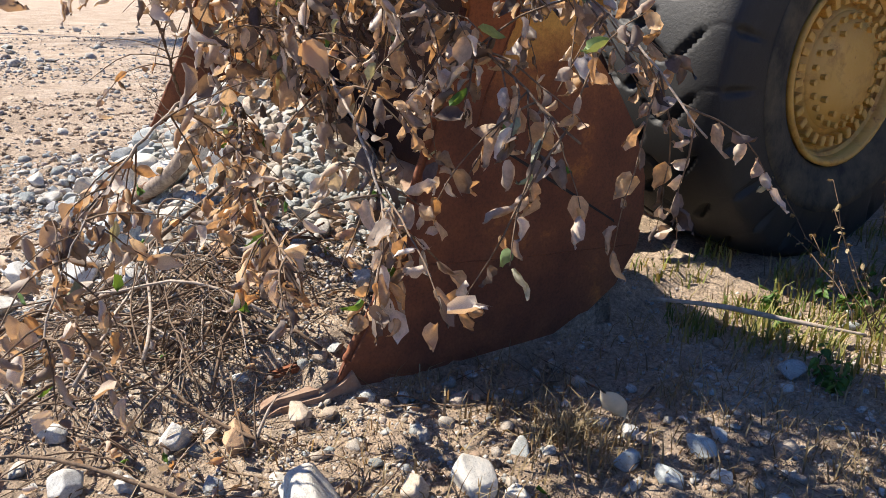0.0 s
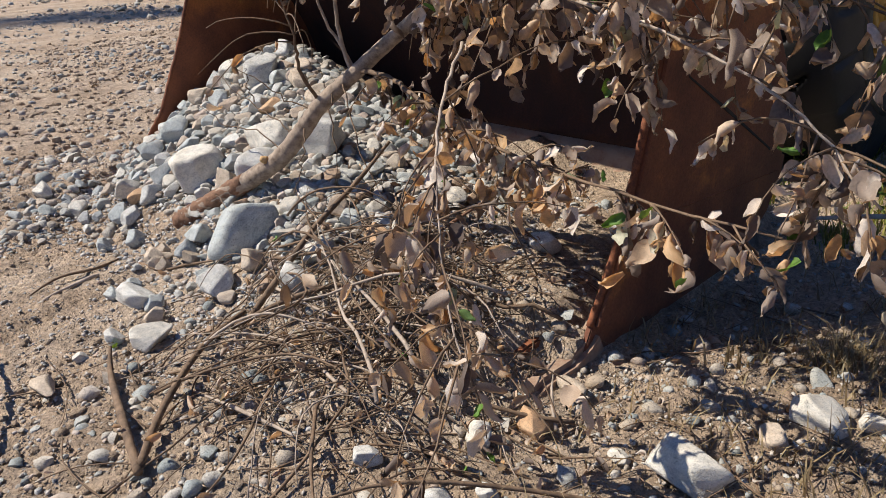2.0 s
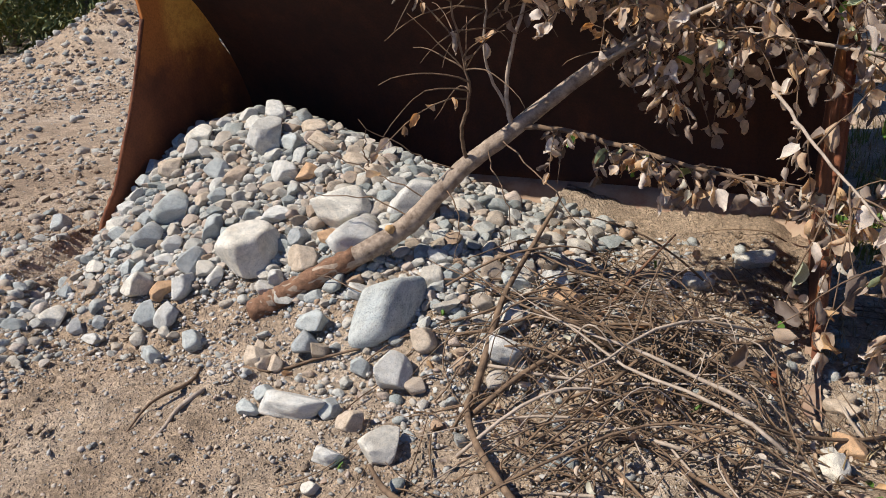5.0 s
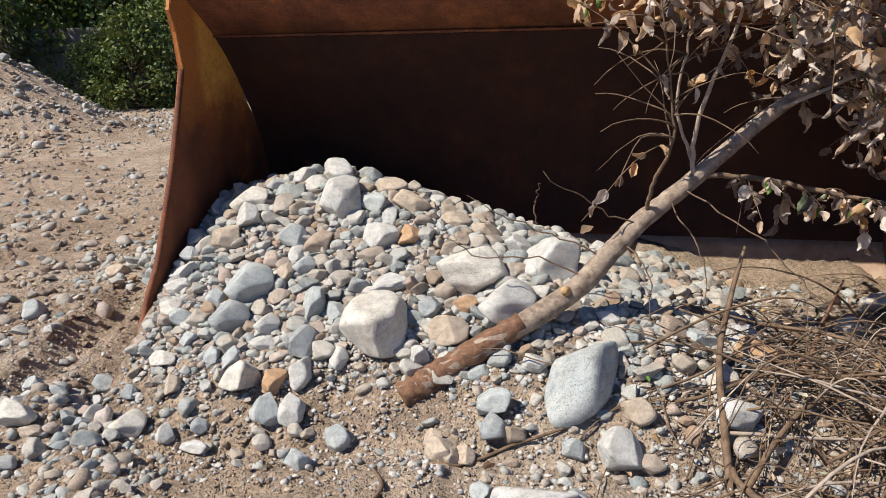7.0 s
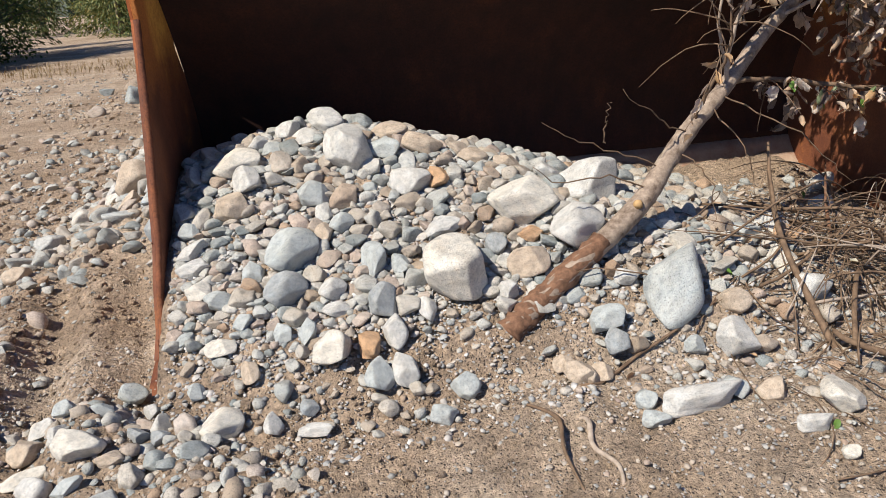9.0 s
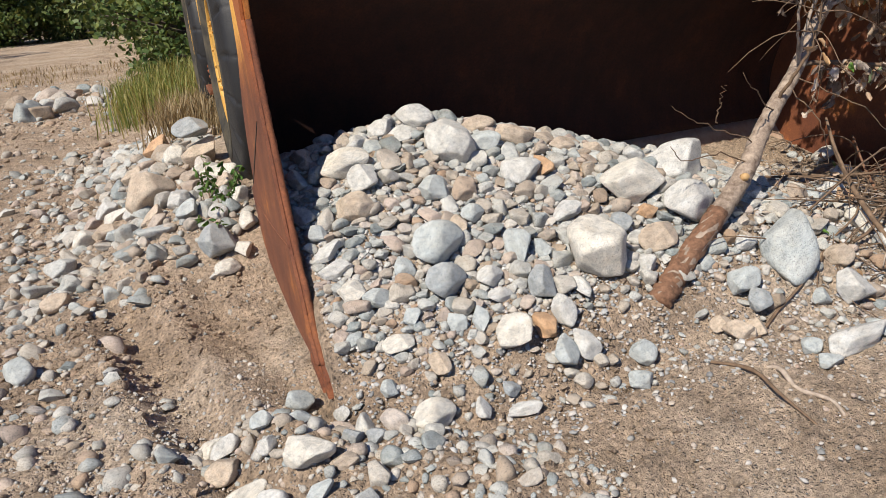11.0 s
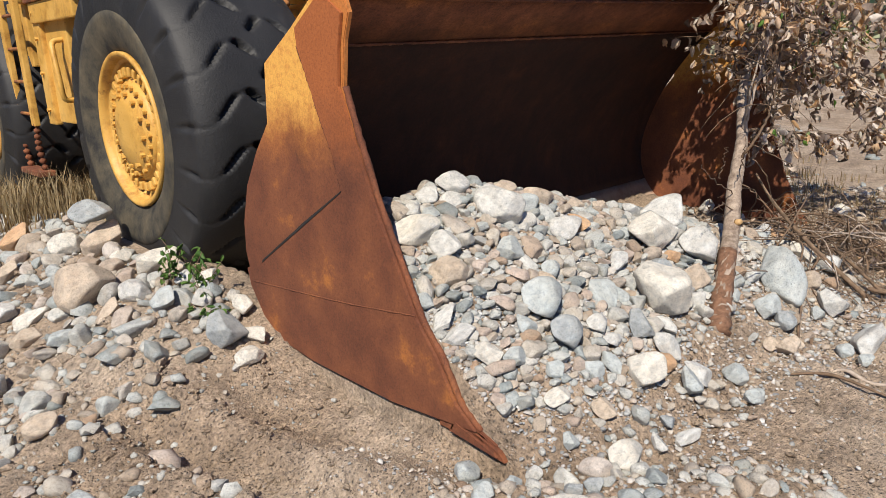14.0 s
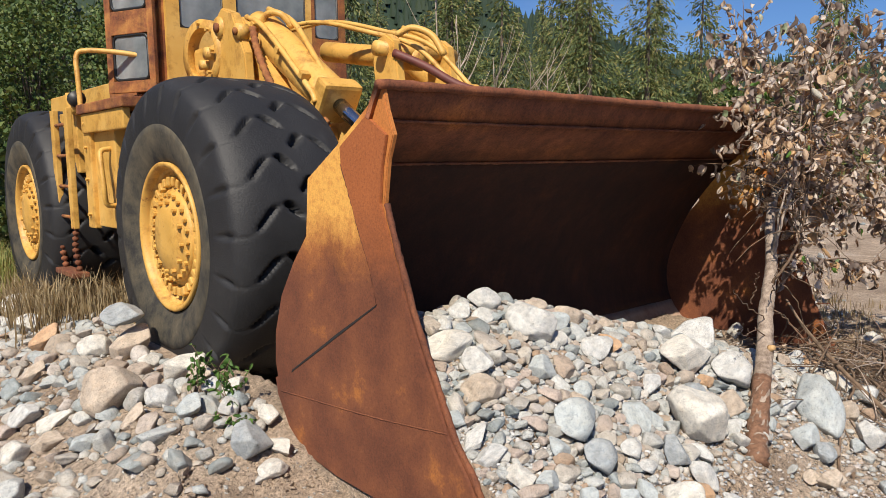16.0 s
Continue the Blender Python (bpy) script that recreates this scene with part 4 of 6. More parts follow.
def build_access():
    block("platform", -1.74, -1.06, 4.10, 5.25, 1.90, 1.98, RUST_PAINT, "rusty tread-plate step platform")
    block("platform_apron", -1.72, -1.66, 4.15, 5.20, 1.74, 1.90)
    block("fuel_tank", -1.66, -1.10, 4.55, 5.22, 0.95, 1.88, label="yellow tank box with grab rail")
    block("tank_flange", -1.70, -1.64, 5.06, 5.24, 0.93, 1.90)
    for z in (1.05, 1.35, 1.62, 1.82):
        part("tank_bolt", bpy.data.meshes["bolt"], loader, m=at(-1.71, 5.15, z))
    block("hood_ledge", -1.2, -0.98, 5.2, 6.6, 2.02, 2.10, RUST_PAINT)
    block("battery_box", -1.55, -1.0, 5.95, 6.5, 1.40, 1.98)
    for y, lean in ((5.58, 0), (6.02, 0)):
        part("ladder_rail", box_mesh("ladder_rail", (0.05, 0.10, 1.08), YELLOW, 0.008), loader, m=at(-1.72, y, 1.44))
    for z in (1.0, 1.28, 1.56, 1.84):
        rod("ladder_rung", [(-1.72, 5.55, z), (-1.72, 6.05, z)], 0.016, RUST_PAINT, sides=8, n=3)
    for y in (5.56, 6.0):
        line = spline([(-1.72, y, 0.92), (-1.73, y + 0.02, 0.72), (-1.71, y + 0.01, 0.50)], 40)
        part("step_chain", mesh_of("step_chain", *tube_data(line, [0.030 if i % 5 < 3 else 0.014 for i in range(40)], 6), RUST), loader, "rusted hanging step chain", at(0, 0, 0))
    block("hanging_step", -1.80, -1.66, 5.45, 6.05, 0.46, 0.51, RUST, "rusted hanging step")
    rod("handrail", [(-1.70, 5.24, 1.96), (-1.70, 5.26, 2.20), (-1.69, 5.30, 2.40), (-1.62, 5.28, 2.45), (-1.40, 5.15, 2.44), (-1.14, 5.02, 2.40)], 0.022, label="bent yellow handrail", sides=10, n=40)
    rod("grab_rail", [(-1.66, 4.66, 1.60), (-1.74, 4.64, 1.58), (-1.76, 4.60, 1.50), (-1.76, 4.56, 1.30), (-1.74, 4.58, 1.16), (-1.66, 4.60, 1.14)], 0.021, sides=10, n=40)
    rod("rear_grab", [(-1.10, 5.10, 1.98), (-1.16, 5.06, 2.12), (-1.12, 5.02, 2.24), (-1.10, 5.0, 2.30)], 0.020, sides=10, n=20)
    rod("filler_neck", [(-1.55, 5.92, 1.95), (-1.55, 5.92, 2.14)], 0.085, sides=20, n=4)
    rod("filler_cap", [(-1.57, 5.84, 2.08), (-1.57, 5.78, 2.08)], 0.075, HOSE, sides=20, n=3)
    block("hood_panel", -1.0, -0.6, 5.9, 6.6, 2.05, 2.25, RUST_PAINT)


build_access()


# ---- stones ----
def ball(level):
    bm = bmesh.new()
    bmesh.ops.create_icosphere(bm, subdivisions=level, radius=1)
    bm.verts.ensure_lookup_table()
    v = np.array([x.co for x in bm.verts])
    f = [tuple(p.index for p in face.verts) for face in bm.faces]
    bm.free()
    return v, f


def stone_shape(level, seed, sharp=0.5):
    """A tumbled stone about one unit in radius: flat faces that meet in worn round edges."""
    rng = np.random.RandomState(seed)
    v, f = ball(level)
    count = int(10 + 6 * sharp)
    n = rng.normal(size=(count, 3))
    n /= np.linalg.norm(n, axis=1)[:, None]
    d = rng.uniform(0.58, 0.95, count)
    p = 9 + 22 * sharp
    pull = (np.maximum(0, v @ n.T) / d) ** p
    r = (pull.sum(1) + (1 / 1.12) ** p) ** (-1 / p)
    v = v * r[:, None]
    v = v * (1 + 0.035 * waves(v[:, 0] + 2 * v[:, 2], v[:, 1] - v[:, 2], 2.2, seed)[:, None])
    v = v * (1 + 0.012 * waves(v[:, 0] * 3 + v[:, 2], v[:, 1] * 3 + v[:, 2] * 2, 3.0, seed + 7)[:, None])
    return v / np.abs(v).max(0), f


FINE = [stone_shape(5, 40 + k, (0.8, 0.45, 1.0)[k % 3]) for k in range(15)]
MID = [stone_shape(4, 80 + k, (0.8, 0.45, 1.0)[k % 3]) for k in range(15)]
PEBBLES = [stone_shape(3, 100 + k, (0.8, 0.4)[k % 2]) for k in range(12)]
SMALL = [stone_shape(2, 120 + k, (1.0, 0.5)[k % 2]) for k in range(12)]
TINY = [stone_shape(1, 160 + k, 0.4) for k in range(8)]
stone_meshes = {}
taken = []


def normal_at(x, y):
    e = 0.04
    return Vector((float(ground_z(x - e, y) - ground_z(x + e, y)), float(ground_z(x, y - e) - ground_z(x, y + e)), 2 * e)).normalized()


def place_stone(shape, key, mat, x, y, size, rng, label, group, sink=0.35, spin=None):
    """One stone thing on the ground, its flattest side down."""
    if (key, mat.name) not in stone_meshes:
        stone_meshes[key, mat.name] = mesh_of("rock", shape[0], shape[1], mat)
    ob = new("rock", stone_meshes[key, mat.name])
    n = normal_at(x, y)
    tilt = Vector((0, 0, 1)).rotation_difference(n).to_matrix().to_4x4()
    z = float(ground_z(x, y))
    turn = tilt @ Euler((rng.uniform(-0.25, 0.25), rng.uniform(-0.25, 0.25), rng.uniform(0, 6.28) if spin is None else spin)).to_matrix().to_4x4()
    ob.matrix_world = Matrix.Translation(Vector((x, y, z)) + n * size[2] * (1 - sink * 2)) @ turn @ Matrix.Diagonal((*size, 1))
    tagged(ob, label, "rock", group)
    taken.append((x, y, max(size[0], size[1])))
    return ob


# picked stones: x, y, half width, half height seen, tone
CREST_STONES = [(-1.24, 0.97, 0.064, 0.056, "g"), (-1.08, 0.99, 0.100, 0.066, "g"), (-0.98, 0.77, 0.099, 0.117, "g"), (-0.79, 0.92, 0.097, 0.055, "t"), (-0.82, 0.77, 0.079, 0.063, "b"), (-0.64, 0.80, 0.094, 0.059, "t"), (-0.42, 0.73, 0.081, 0.045, "t"), (-0.26, 0.67, 0.081, 0.043, "t"), (-0.10, 0.58, 0.064, 0.058, "g"),
                (0.06, 0.46, 0.141, 0.121, "g"), (-0.27, 0.35, 0.150, 0.110, "w"), (-0.09, 0.18, 0.111, 0.103, "g"), (-0.27, 0.22, 0.054, 0.044, "o"), (-0.30, 0.09, 0.094, 0.071, "t"), (-0.41, 0.20, 0.053, 0.053, "d"), (-1.39, 0.92, 0.050, 0.040, "g")]
UPPER_STONES = [(-1.16, 0.54, 0.068, 0.066, "b"), (-1.48, 0.81, 0.118, 0.071, "w"), (-1.42, 0.68, 0.071, 0.071, "g"), (-1.69, 0.84, 0.040, 0.069, "b"), (-1.50, 0.57, 0.079, 0.069, "t"), (-1.72, 0.65, 0.051, 0.063, "d"), (-0.71, 0.56, 0.096, 0.066, "g"), (-0.60, 0.58, 0.051, 0.077, "o"), (-1.11, 0.35, 0.042, 0.056, "t"),
                (-1.25, 0.28, 0.110, 0.087, "b"), (-1.28, 0.12, 0.084, 0.070, "d"), (-1.04, 0.39, 0.052, 0.043, "b"), (-0.92, 0.19, 0.057, 0.086, "b"), (-0.83, 0.17, 0.041, 0.050, "b"), (-0.92, 0.00, 0.059, 0.082, "d"), (-1.10, 0.09, 0.055, 0.044, "g"), (-1.09, 0.01, 0.058, 0.032, "g"), (-0.62, 0.31, 0.081, 0.045, "g")]
LOWER_STONES = [(-1.63, 0.23, 0.057, 0.064, "w"), (-1.55, 0.16, 0.063, 0.045, "b"), (-1.40, 0.23, 0.045, 0.050, "b"), (-1.68, 0.43, 0.077, 0.038, "g"), (-1.67, 0.35, 0.075, 0.042, "g"), (-1.70, 0.53, 0.049, 0.042, "b"), (-0.89, -0.11, 0.053, 0.076, "g"), (-0.75, -0.03, 0.037, 0.055, "g"), (-1.21, -0.06, 0.036, 0.059, "b"),
                (-1.12, -0.15, 0.072, 0.083, "w"), (-0.98, -0.15, 0.040, 0.078, "o"), (-0.96, -0.27, 0.055, 0.065, "b"), (-0.86, -0.25, 0.050, 0.066, "g"), (-1.30, -0.04, 0.036, 0.047, "b"), (-1.52, -0.03, 0.068, 0.040, "w"), (-1.41, -0.16, 0.041, 0.054, "t"), (-1.45, 0.04, 0.043, 0.039, "b"), (-0.67, -0.32, 0.058, 0.054, "b")]
TOE_STONES = [(-1.20, -0.40, 0.063, 0.032, "g"), (-1.51, -0.33, 0.075, 0.056, "w"), (-1.21, -0.32, 0.036, 0.032, "d"), (-0.76, -0.47, 0.044, 0.044, "b"), (-1.62, -0.17, 0.031, 0.038, "b"), (-1.72, -0.35, 0.036, 0.036, "d"), (-1.34, -0.36, 0.034, 0.044, "g"), (-0.10, -0.20, 0.064, 0.064, "b"), (-0.08, -0.28, 0.050, 0.054, "d"),
              (-0.27, -0.40, 0.058, 0.054, "t"), (-0.29, -0.32, 0.044, 0.037, "t"), (-0.17, -0.38, 0.044, 0.040, "t"), (0.34, -0.35, 0.072, 0.084, "g"), (0.19, -0.34, 0.042, 0.038, "b"), (-0.08, -0.58, 0.043, 0.038, "b"), (-0.10, -0.67, 0.052, 0.033, "b"), (0.22, -0.60, 0.040, 0.045, "b"), (-0.24, -0.38, 0.041, 0.060, "t")]
FAR_HEAP_STONES = [(0.64, 0.17, 0.075, 0.053, "b"), (0.85, 0.17, 0.104, 0.060, "o"), (0.69, -0.05, 0.063, 0.079, "w"), (0.40, -0.20, 0.070, 0.054, "t"), (0.08, -0.63, 0.134, 0.066, "g"), (-0.42, 0.00, 0.050, 0.046, "g"), (0.30, 0.18, 0.051, 0.041, "g"), (0.60, 0.36, 0.048, 0.040, "w"), (0.74, -0.18, 0.080, 0.069, "g"), (0.04, -0.05, 0.048, 0.043, "g"),
                   (0.79, 0.22, 0.081, 0.069, "g"), (0.33, -0.64, 0.055, 0.041, "t"), (0.50, -0.74, 0.065, 0.086, "w"), (0.48, -1.13, 0.105, 0.040, "t"), (0.35, -0.83, 0.054, 0.038, "g"), (0.38, -0.97, 0.032, 0.026, "w"), (1.54, 0.97, 0.094, 0.054, "w"), (1.35, 0.64, 0.078, 0.049, "w")]
RIDGE_STONES = [(-2.19, -0.07, 0.063, 0.045, "g"), (-2.21, -0.21, 0.065, 0.052, "t"), (-2.16, -0.35, 0.093, 0.045, "w"), (-1.96, -0.40, 0.087, 0.058, "w"), (-1.86, -0.46, 0.048, 0.032, "t"), (-2.06, -0.27, 0.037, 0.033, "g"), (-2.06, -0.17, 0.042, 0.038, "b"), (-1.96, -0.19, 0.042, 0.031, "b"), (-1.92, 0.07, 0.064, 0.046, "b"), (-1.96, -0.55, 0.057, 0.030, "b"),
                (-1.78, -0.14, 0.034, 0.030, "g"), (-2.25, -0.01, 0.060, 0.045, "w"), (-1.81, -0.33, 0.044, 0.038, "d"), (-2.10, -0.46, 0.070, 0.050, "g"), (-2.90, 1.62, 0.088, 0.055, "t"), (-3.02, 0.92, 0.076, 0.080, "b")]
BANK_STONES = [(-2.05, 3.30, 0.142, 0.125, "t"), (-2.20, 3.50, 0.093, 0.101, "w"), (-2.38, 2.56, 0.153, 0.139, "t"), (-2.20, 2.00, 0.069, 0.075, "b"), (-2.08, 1.58, 0.096, 0.108, "d"), (-1.97, 2.63, 0.120, 0.110, "w"), (-2.40, 2.21, 0.081, 0.055, "t"), (-2.23, 2.28, 0.073, 0.086, "g"), (-2.35, 4.12, 0.115, 0.092, "o"), (-2.05, 6.3, 0.165, 0.132, "w"),
               (-2.05, 1.41, 0.063, 0.051, "w"), (-1.95, 1.52, 0.050, 0.076, "w"), (-1.97, 2.20, 0.067, 0.067, "g"), (-2.05, 2.95, 0.069, 0.057, "w"), (-1.93, 2.42, 0.080, 0.09, "t"), (-1.88, 1.76, 0.050, 0.080, "w"), (-2.04, 1.90, 0.062, 0.056, "g"), (-1.88, 2.12, 0.067, 0.067, "w")]
TRACK_STONES = [(-2.64, 2.77, 0.109, 0.062, "w"), (-2.70, 3.06, 0.099, 0.069, "g"), (-2.72, 2.57, 0.087, 0.052, "t"), (-2.61, 2.30, 0.072, 0.056, "b"), (-2.85, 2.68, 0.078, 0.078, "w"), (-2.30, 4.75, 0.11, 0.09, "w"), (-2.55, 3.6, 0.09, 0.07, "t")]
PLATE_STONES = [(2.42, -0.05, 0.108, 0.085, "w"), (2.57, 0.37, 0.087, 0.060, "w"), (2.73, 0.83, 0.038, 0.043, "b"), (2.80, 1.06, 0.053, 0.038, "b"), (2.60, 0.96, 0.029, 0.029, "g"), (2.77, 1.18, 0.035, 0.022, "b"), (2.61, 1.80, 0.047, 0.052, "d"), (1.84, -0.29, 0.050, 0.052, "w"), (2.02, -0.61, 0.051, 0.048, "g"), (2.70, 0.44, 0.045, 0.035, "w"),
                (2.85, 0.86, 0.049, 0.035, "b"), (2.93, 1.00, 0.045, 0.025, "g"), (2.51, 0.22, 0.050, 0.043, "t"), (2.21, -0.07, 0.038, 0.024, "w"), (2.06, -0.47, 0.038, 0.028, "g"), (1.90, -0.11, 0.063, 0.050, "o"), (1.88, 0.12, 0.060, 0.045, "t"), (1.72, -0.62, 0.050, 0.042, "g")]
rng = np.random.RandomState(11)
WHERE = {"heap": "lying on the gravel heap", "foot": "at the foot of the gravel heap", "apron": "on the stony ground beside the bucket", "plate": "on the earth beside the bucket plate"}
for where, rows in (("heap", CREST_STONES), ("heap", UPPER_STONES), ("heap", LOWER_STONES), ("foot", TOE_STONES), ("heap", FAR_HEAP_STONES), ("apron", RIDGE_STONES), ("apron", BANK_STONES), ("apron", TRACK_STONES), ("plate", PLATE_STONES)):
    for x, y, w, h, tone in rows:
        mat, words = TONES[tone]
        k = rng.randint(len(FINE))
        place_stone(FINE[k], k, mat, x, y, (w * 1.08, h * 1.10, min(w, h) * rng.uniform(0.85, 1.05)), rng, words + " stone " + WHERE[where], "stones of the heap", 0.20, rng.uniform(-0.3, 0.3))
# the two boulders that stand out on the heap
place_stone(stone_shape(5, 62, 0.8), "pale boulder", WHITE_STONE, -0.61, 0.07, (0.150, 0.185, 0.135), rng, "large pale speckled granite boulder lying on the gravel heap", "stones of the heap", 0.27, 0.1)
place_stone(stone_shape(5, 47, 0.2), "blue boulder", BLUE_STONE, 0.20, -0.11, (0.135, 0.200, 0.110), rng, "long smooth blue-grey boulder lying on the gravel heap", "stones of the heap", 0.27, -0.70)
# one slab balanced on a pale stone beside the tyre
slab_stone = place_stone(FINE[2], 2, DARK_STONE, -2.06, 3.33, (0.155, 0.11, 0.080), rng, "dark grey slab balanced on a pale stone", "stones of the heap", 0.5, 0.2)
slab_stone.location.z = float(ground_z(-2.05, 3.30)) + 0.265


CELL = 0.3
cells = {}


def claim(x, y, r):
    cells.setdefault((int(x // CELL), int(y // CELL)), []).append((x, y, r))


for row in taken:
    claim(*row)


def free(x, y, r, slack=0.82):
    i, j = int(x // CELL), int(y // CELL)
    for p in (i - 1, i, i + 1):
        for q in (j - 1, j, j + 1):
            for a, b, c in cells.get((p, q), ()):
                if (x - a) ** 2 + (y - b) ** 2 < (slack * (r + c)) ** 2:
                    return False
    return True


def scatter(count, region, sizes, rng, density=None, slack=0.82):
    """Free places for stones: rows of (x, y, radius), large ones first."""
    x0, x1, y0, y1 = region
    out = []
    radii = np.sort(sizes[0] * (sizes[1] / sizes[0]) ** (rng.rand(count) ** 1.7))[::-1]
    for r in radii:
        for k in range(12):
            x, y = rng.uniform(x0, x1), rng.uniform(y0, y1)
            if inside_things(x, y, r) or (density and rng.rand() > density(x, y)):
                continue
            if free(x, y, r, slack):
                claim(x, y, r)
                out.append((x, y, r))
                break
    return out


def inside_things(x, y, r):
    """Keeps stones out of the plates and tyres."""
    if 0.0 < y < 1.8 and abs(abs(x) - W) < r + 0.03:
        return True
    if 2.3 < y < 4.1 and -1.9 - r < x < -0.9:
        return True
    return abs(x) < W and 1.3 < y < 1.9


def on_heap(x, y):
    h = float(heap(x, y))
    return (0.12 + 0.88 * float(smooth(0.08, 0.30, h))) * (1 - 0.75 * float(smooth(0.7, 1.1, x)))


def high_on_heap(x, y):
    h = float(heap(x, y))
    return (0.04 + 0.96 * float(smooth(0.12, 0.30, h))) * (1 - 0.85 * float(smooth(0.6, 1.0, x)))


beds = [
    (60, (-1.75, 1.0, -0.5, 1.15), (0.040, 0.065), high_on_heap, "stone on the gravel heap"),
    (45, (-3.3, -1.85, 1.2, 6.2), (0.045, 0.11), lambda x, y: (0.15 + 0.85 * float(smooth(-3.1, -2.2, x))) * float(smooth(1.0, 1.9, y)), "stone in the bank beside the tyre"),
    (16, (-2.6, -1.3, -1.0, -0.1), (0.030, 0.055), lambda x, y: math.exp(-(((x + 1.75) + 1.1 * (y + 0.42)) / 0.3) ** 2), "stone in the gravel ridge"),
]
for count, region, sizes, density, words in beds:
    for x, y, r in scatter(count, region, sizes, rng, density, 0.74):
        k = rng.randint(len(MID))
        place_stone(MID[k], 100 + k, STONE, x, y, (r * rng.uniform(0.95, 1.45), r * rng.uniform(0.75, 1.05), r * rng.uniform(0.6, 0.95)), rng, "worn river " + words, "stones of the heap", 0.28)


pile = np.random.RandomState(71)
for k in range(22):
    x, y, r = -4.05 + pile.normal(0, 0.55), 11.6 + pile.normal(0, 1.3), pile.uniform(0.10, 0.24)
    place_stone(MID[k % 15], 100 + k % 15, STONE, x, y, (r * 1.2, r, r * 0.8), pile, "pale block in a low stone pile on open ground", "stones of the far pile", 0.3)


def gravel_bed(name, label, rows, shapes, seed, sink=0.3, mat=None):
    """Loose stones joined into one mesh."""
    r2 = np.random.RandomState(seed)
    bag = Bag()
    table = np.array(rows)
    heights = ground_z(table[:, 0], table[:, 1])
    for (x, y, r), z in zip(rows, heights):
        v, f = (PEBBLES if shapes is SMALL and r > 0.021 else shapes)[r2.randint(len(shapes) if shapes is not SMALL else 12)]
        m = turn_matrix(r2, 0.5) @ np.diag((r * r2.uniform(0.9, 1.35), r * r2.uniform(0.75, 1.1), r * r2.uniform(0.55, 0.85)))
        bag.add(v @ m.T + np.array((x, y, z + r * (0.55 - sink))), f)
    ob = new(name, bag.mesh(name, mat or GRAVEL))
    ob.data.set_sharp_from_angle(angle=radians(58))
    tagged(ob, label, "gravel", kind="stuff")


def many(count, region, sizes, seed, density=None):
    """Small stones that may touch: vectorised places."""
    r2 = np.random.RandomState(seed)
    x0, x1, y0, y1 = region
    out = []
    while len(out) < count:
        x, y = r2.uniform(x0, x1), r2.uniform(y0, y1)
        if density and r2.rand() > density(x, y):
            continue
        r = sizes[0] * (sizes[1] / sizes[0]) ** (r2.rand() ** 2.2)
        if inside_things(x, y, r):
            continue
        out.append((x, y, r))
    return out


def patchy(scale, seed, low, high):
    return lambda x, y: float(smooth(low, high, float(waves(x, y, scale, seed))))


heap_big = scatter(640, (-1.76, 0.9, -0.42, 1.2), (0.028, 0.056), rng, high_on_heap, 0.55)
gravel_bed("heap_stones", "pale angular stones packed in the heap", heap_big, MID, 20, 0.08)
heap_mid = scatter(2600, (-1.76, 1.1, -0.5, 1.2), (0.013, 0.032), rng, high_on_heap, 0.52)
gravel_bed("heap_gravel", "mixed grey and pink gravel between the heap stones", heap_mid, SMALL, 21, 0.15)
gravel_bed("heap_grit", "small grey pebbles filling the heap", many(24000, (-1.78, 1.3, -0.6, 1.2), (0.005, 0.017), 22, on_heap), TINY, 22, 0.3, HEAP_GRIT)
bank_big = scatter(165, (-3.3, -1.86, 1.4, 6.0), (0.045, 0.085), rng, beds[1][3], 0.7)
gravel_bed("bank_stones", "pale stones piled beside the tyre", bank_big, MID, 19, 0.2)
bank_mid = scatter(540, (-3.4, -1.84, 1.4, 6.2), (0.018, 0.055), rng, beds[1][3], 0.65)
gravel_bed("bank_gravel", "pale stones banked beside the tyre", bank_mid + many(1500, (-3.6, -1.84, 0.9, 6.5), (0.006, 0.018), 23, lambda x, y: 0.25 + 0.75 * float(smooth(-3.4, -2.4, x))), SMALL[:6] + TINY, 24)
ridge = lambda x, y: math.exp(-(((x + 1.75) + 1.1 * (y + 0.42)) / 0.26) ** 2)
gravel_bed("ridge_gravel", "low ridge of mixed gravel", scatter(330, (-2.9, -1.2, -1.2, 0.0), (0.013, 0.042), rng, ridge, 0.66) + many(900, (-2.9, -1.1, -1.3, 0.1), (0.005, 0.016), 25, ridge), SMALL + TINY, 26)
strip = lambda x, y: math.exp(-((x + 3.05 + 0.1 * (y - 1)) / 0.32) ** 2)
gravel_bed("track_gravel", "stones along the wheel track", scatter(230, (-4.2, -2.6, -0.8, 3.2), (0.012, 0.050), rng, strip, 0.65) + many(900, (-4.2, -2.4, -0.8, 3.4), (0.005, 0.016), 27, strip), SMALL + TINY, 28)
apron = lambda x, y: 0.35 + 0.65 * float(smooth(-0.2, 0.5, float(waves(x, y, 2.2, 33))))
gravel_bed("apron_gravel", "loose pebbles on trampled earth", scatter(700, (0.3, 3.7, -1.9, 1.4), (0.009, 0.038), rng, apron, 0.7) + many(2500, (0.2, 3.7, -2.0, 2.0), (0.006, 0.014), 29, apron), SMALL[:5] + TINY, 30)
gravel_bed("apron_grit", "fine grit on trampled earth", many(8500, (0.0, 3.7, -2.0, 2.2), (0.003, 0.010), 34, apron), TINY, 35, 0.3, GRIT)
gravel_bed("shade_gravel", "stones in the shade of the bucket", scatter(90, (1.9, 4.2, 0.2, 2.6), (0.014, 0.045), rng, None, 0.9), SMALL, 31)
sparse = patchy(1.7, 35, -0.5, 0.5)
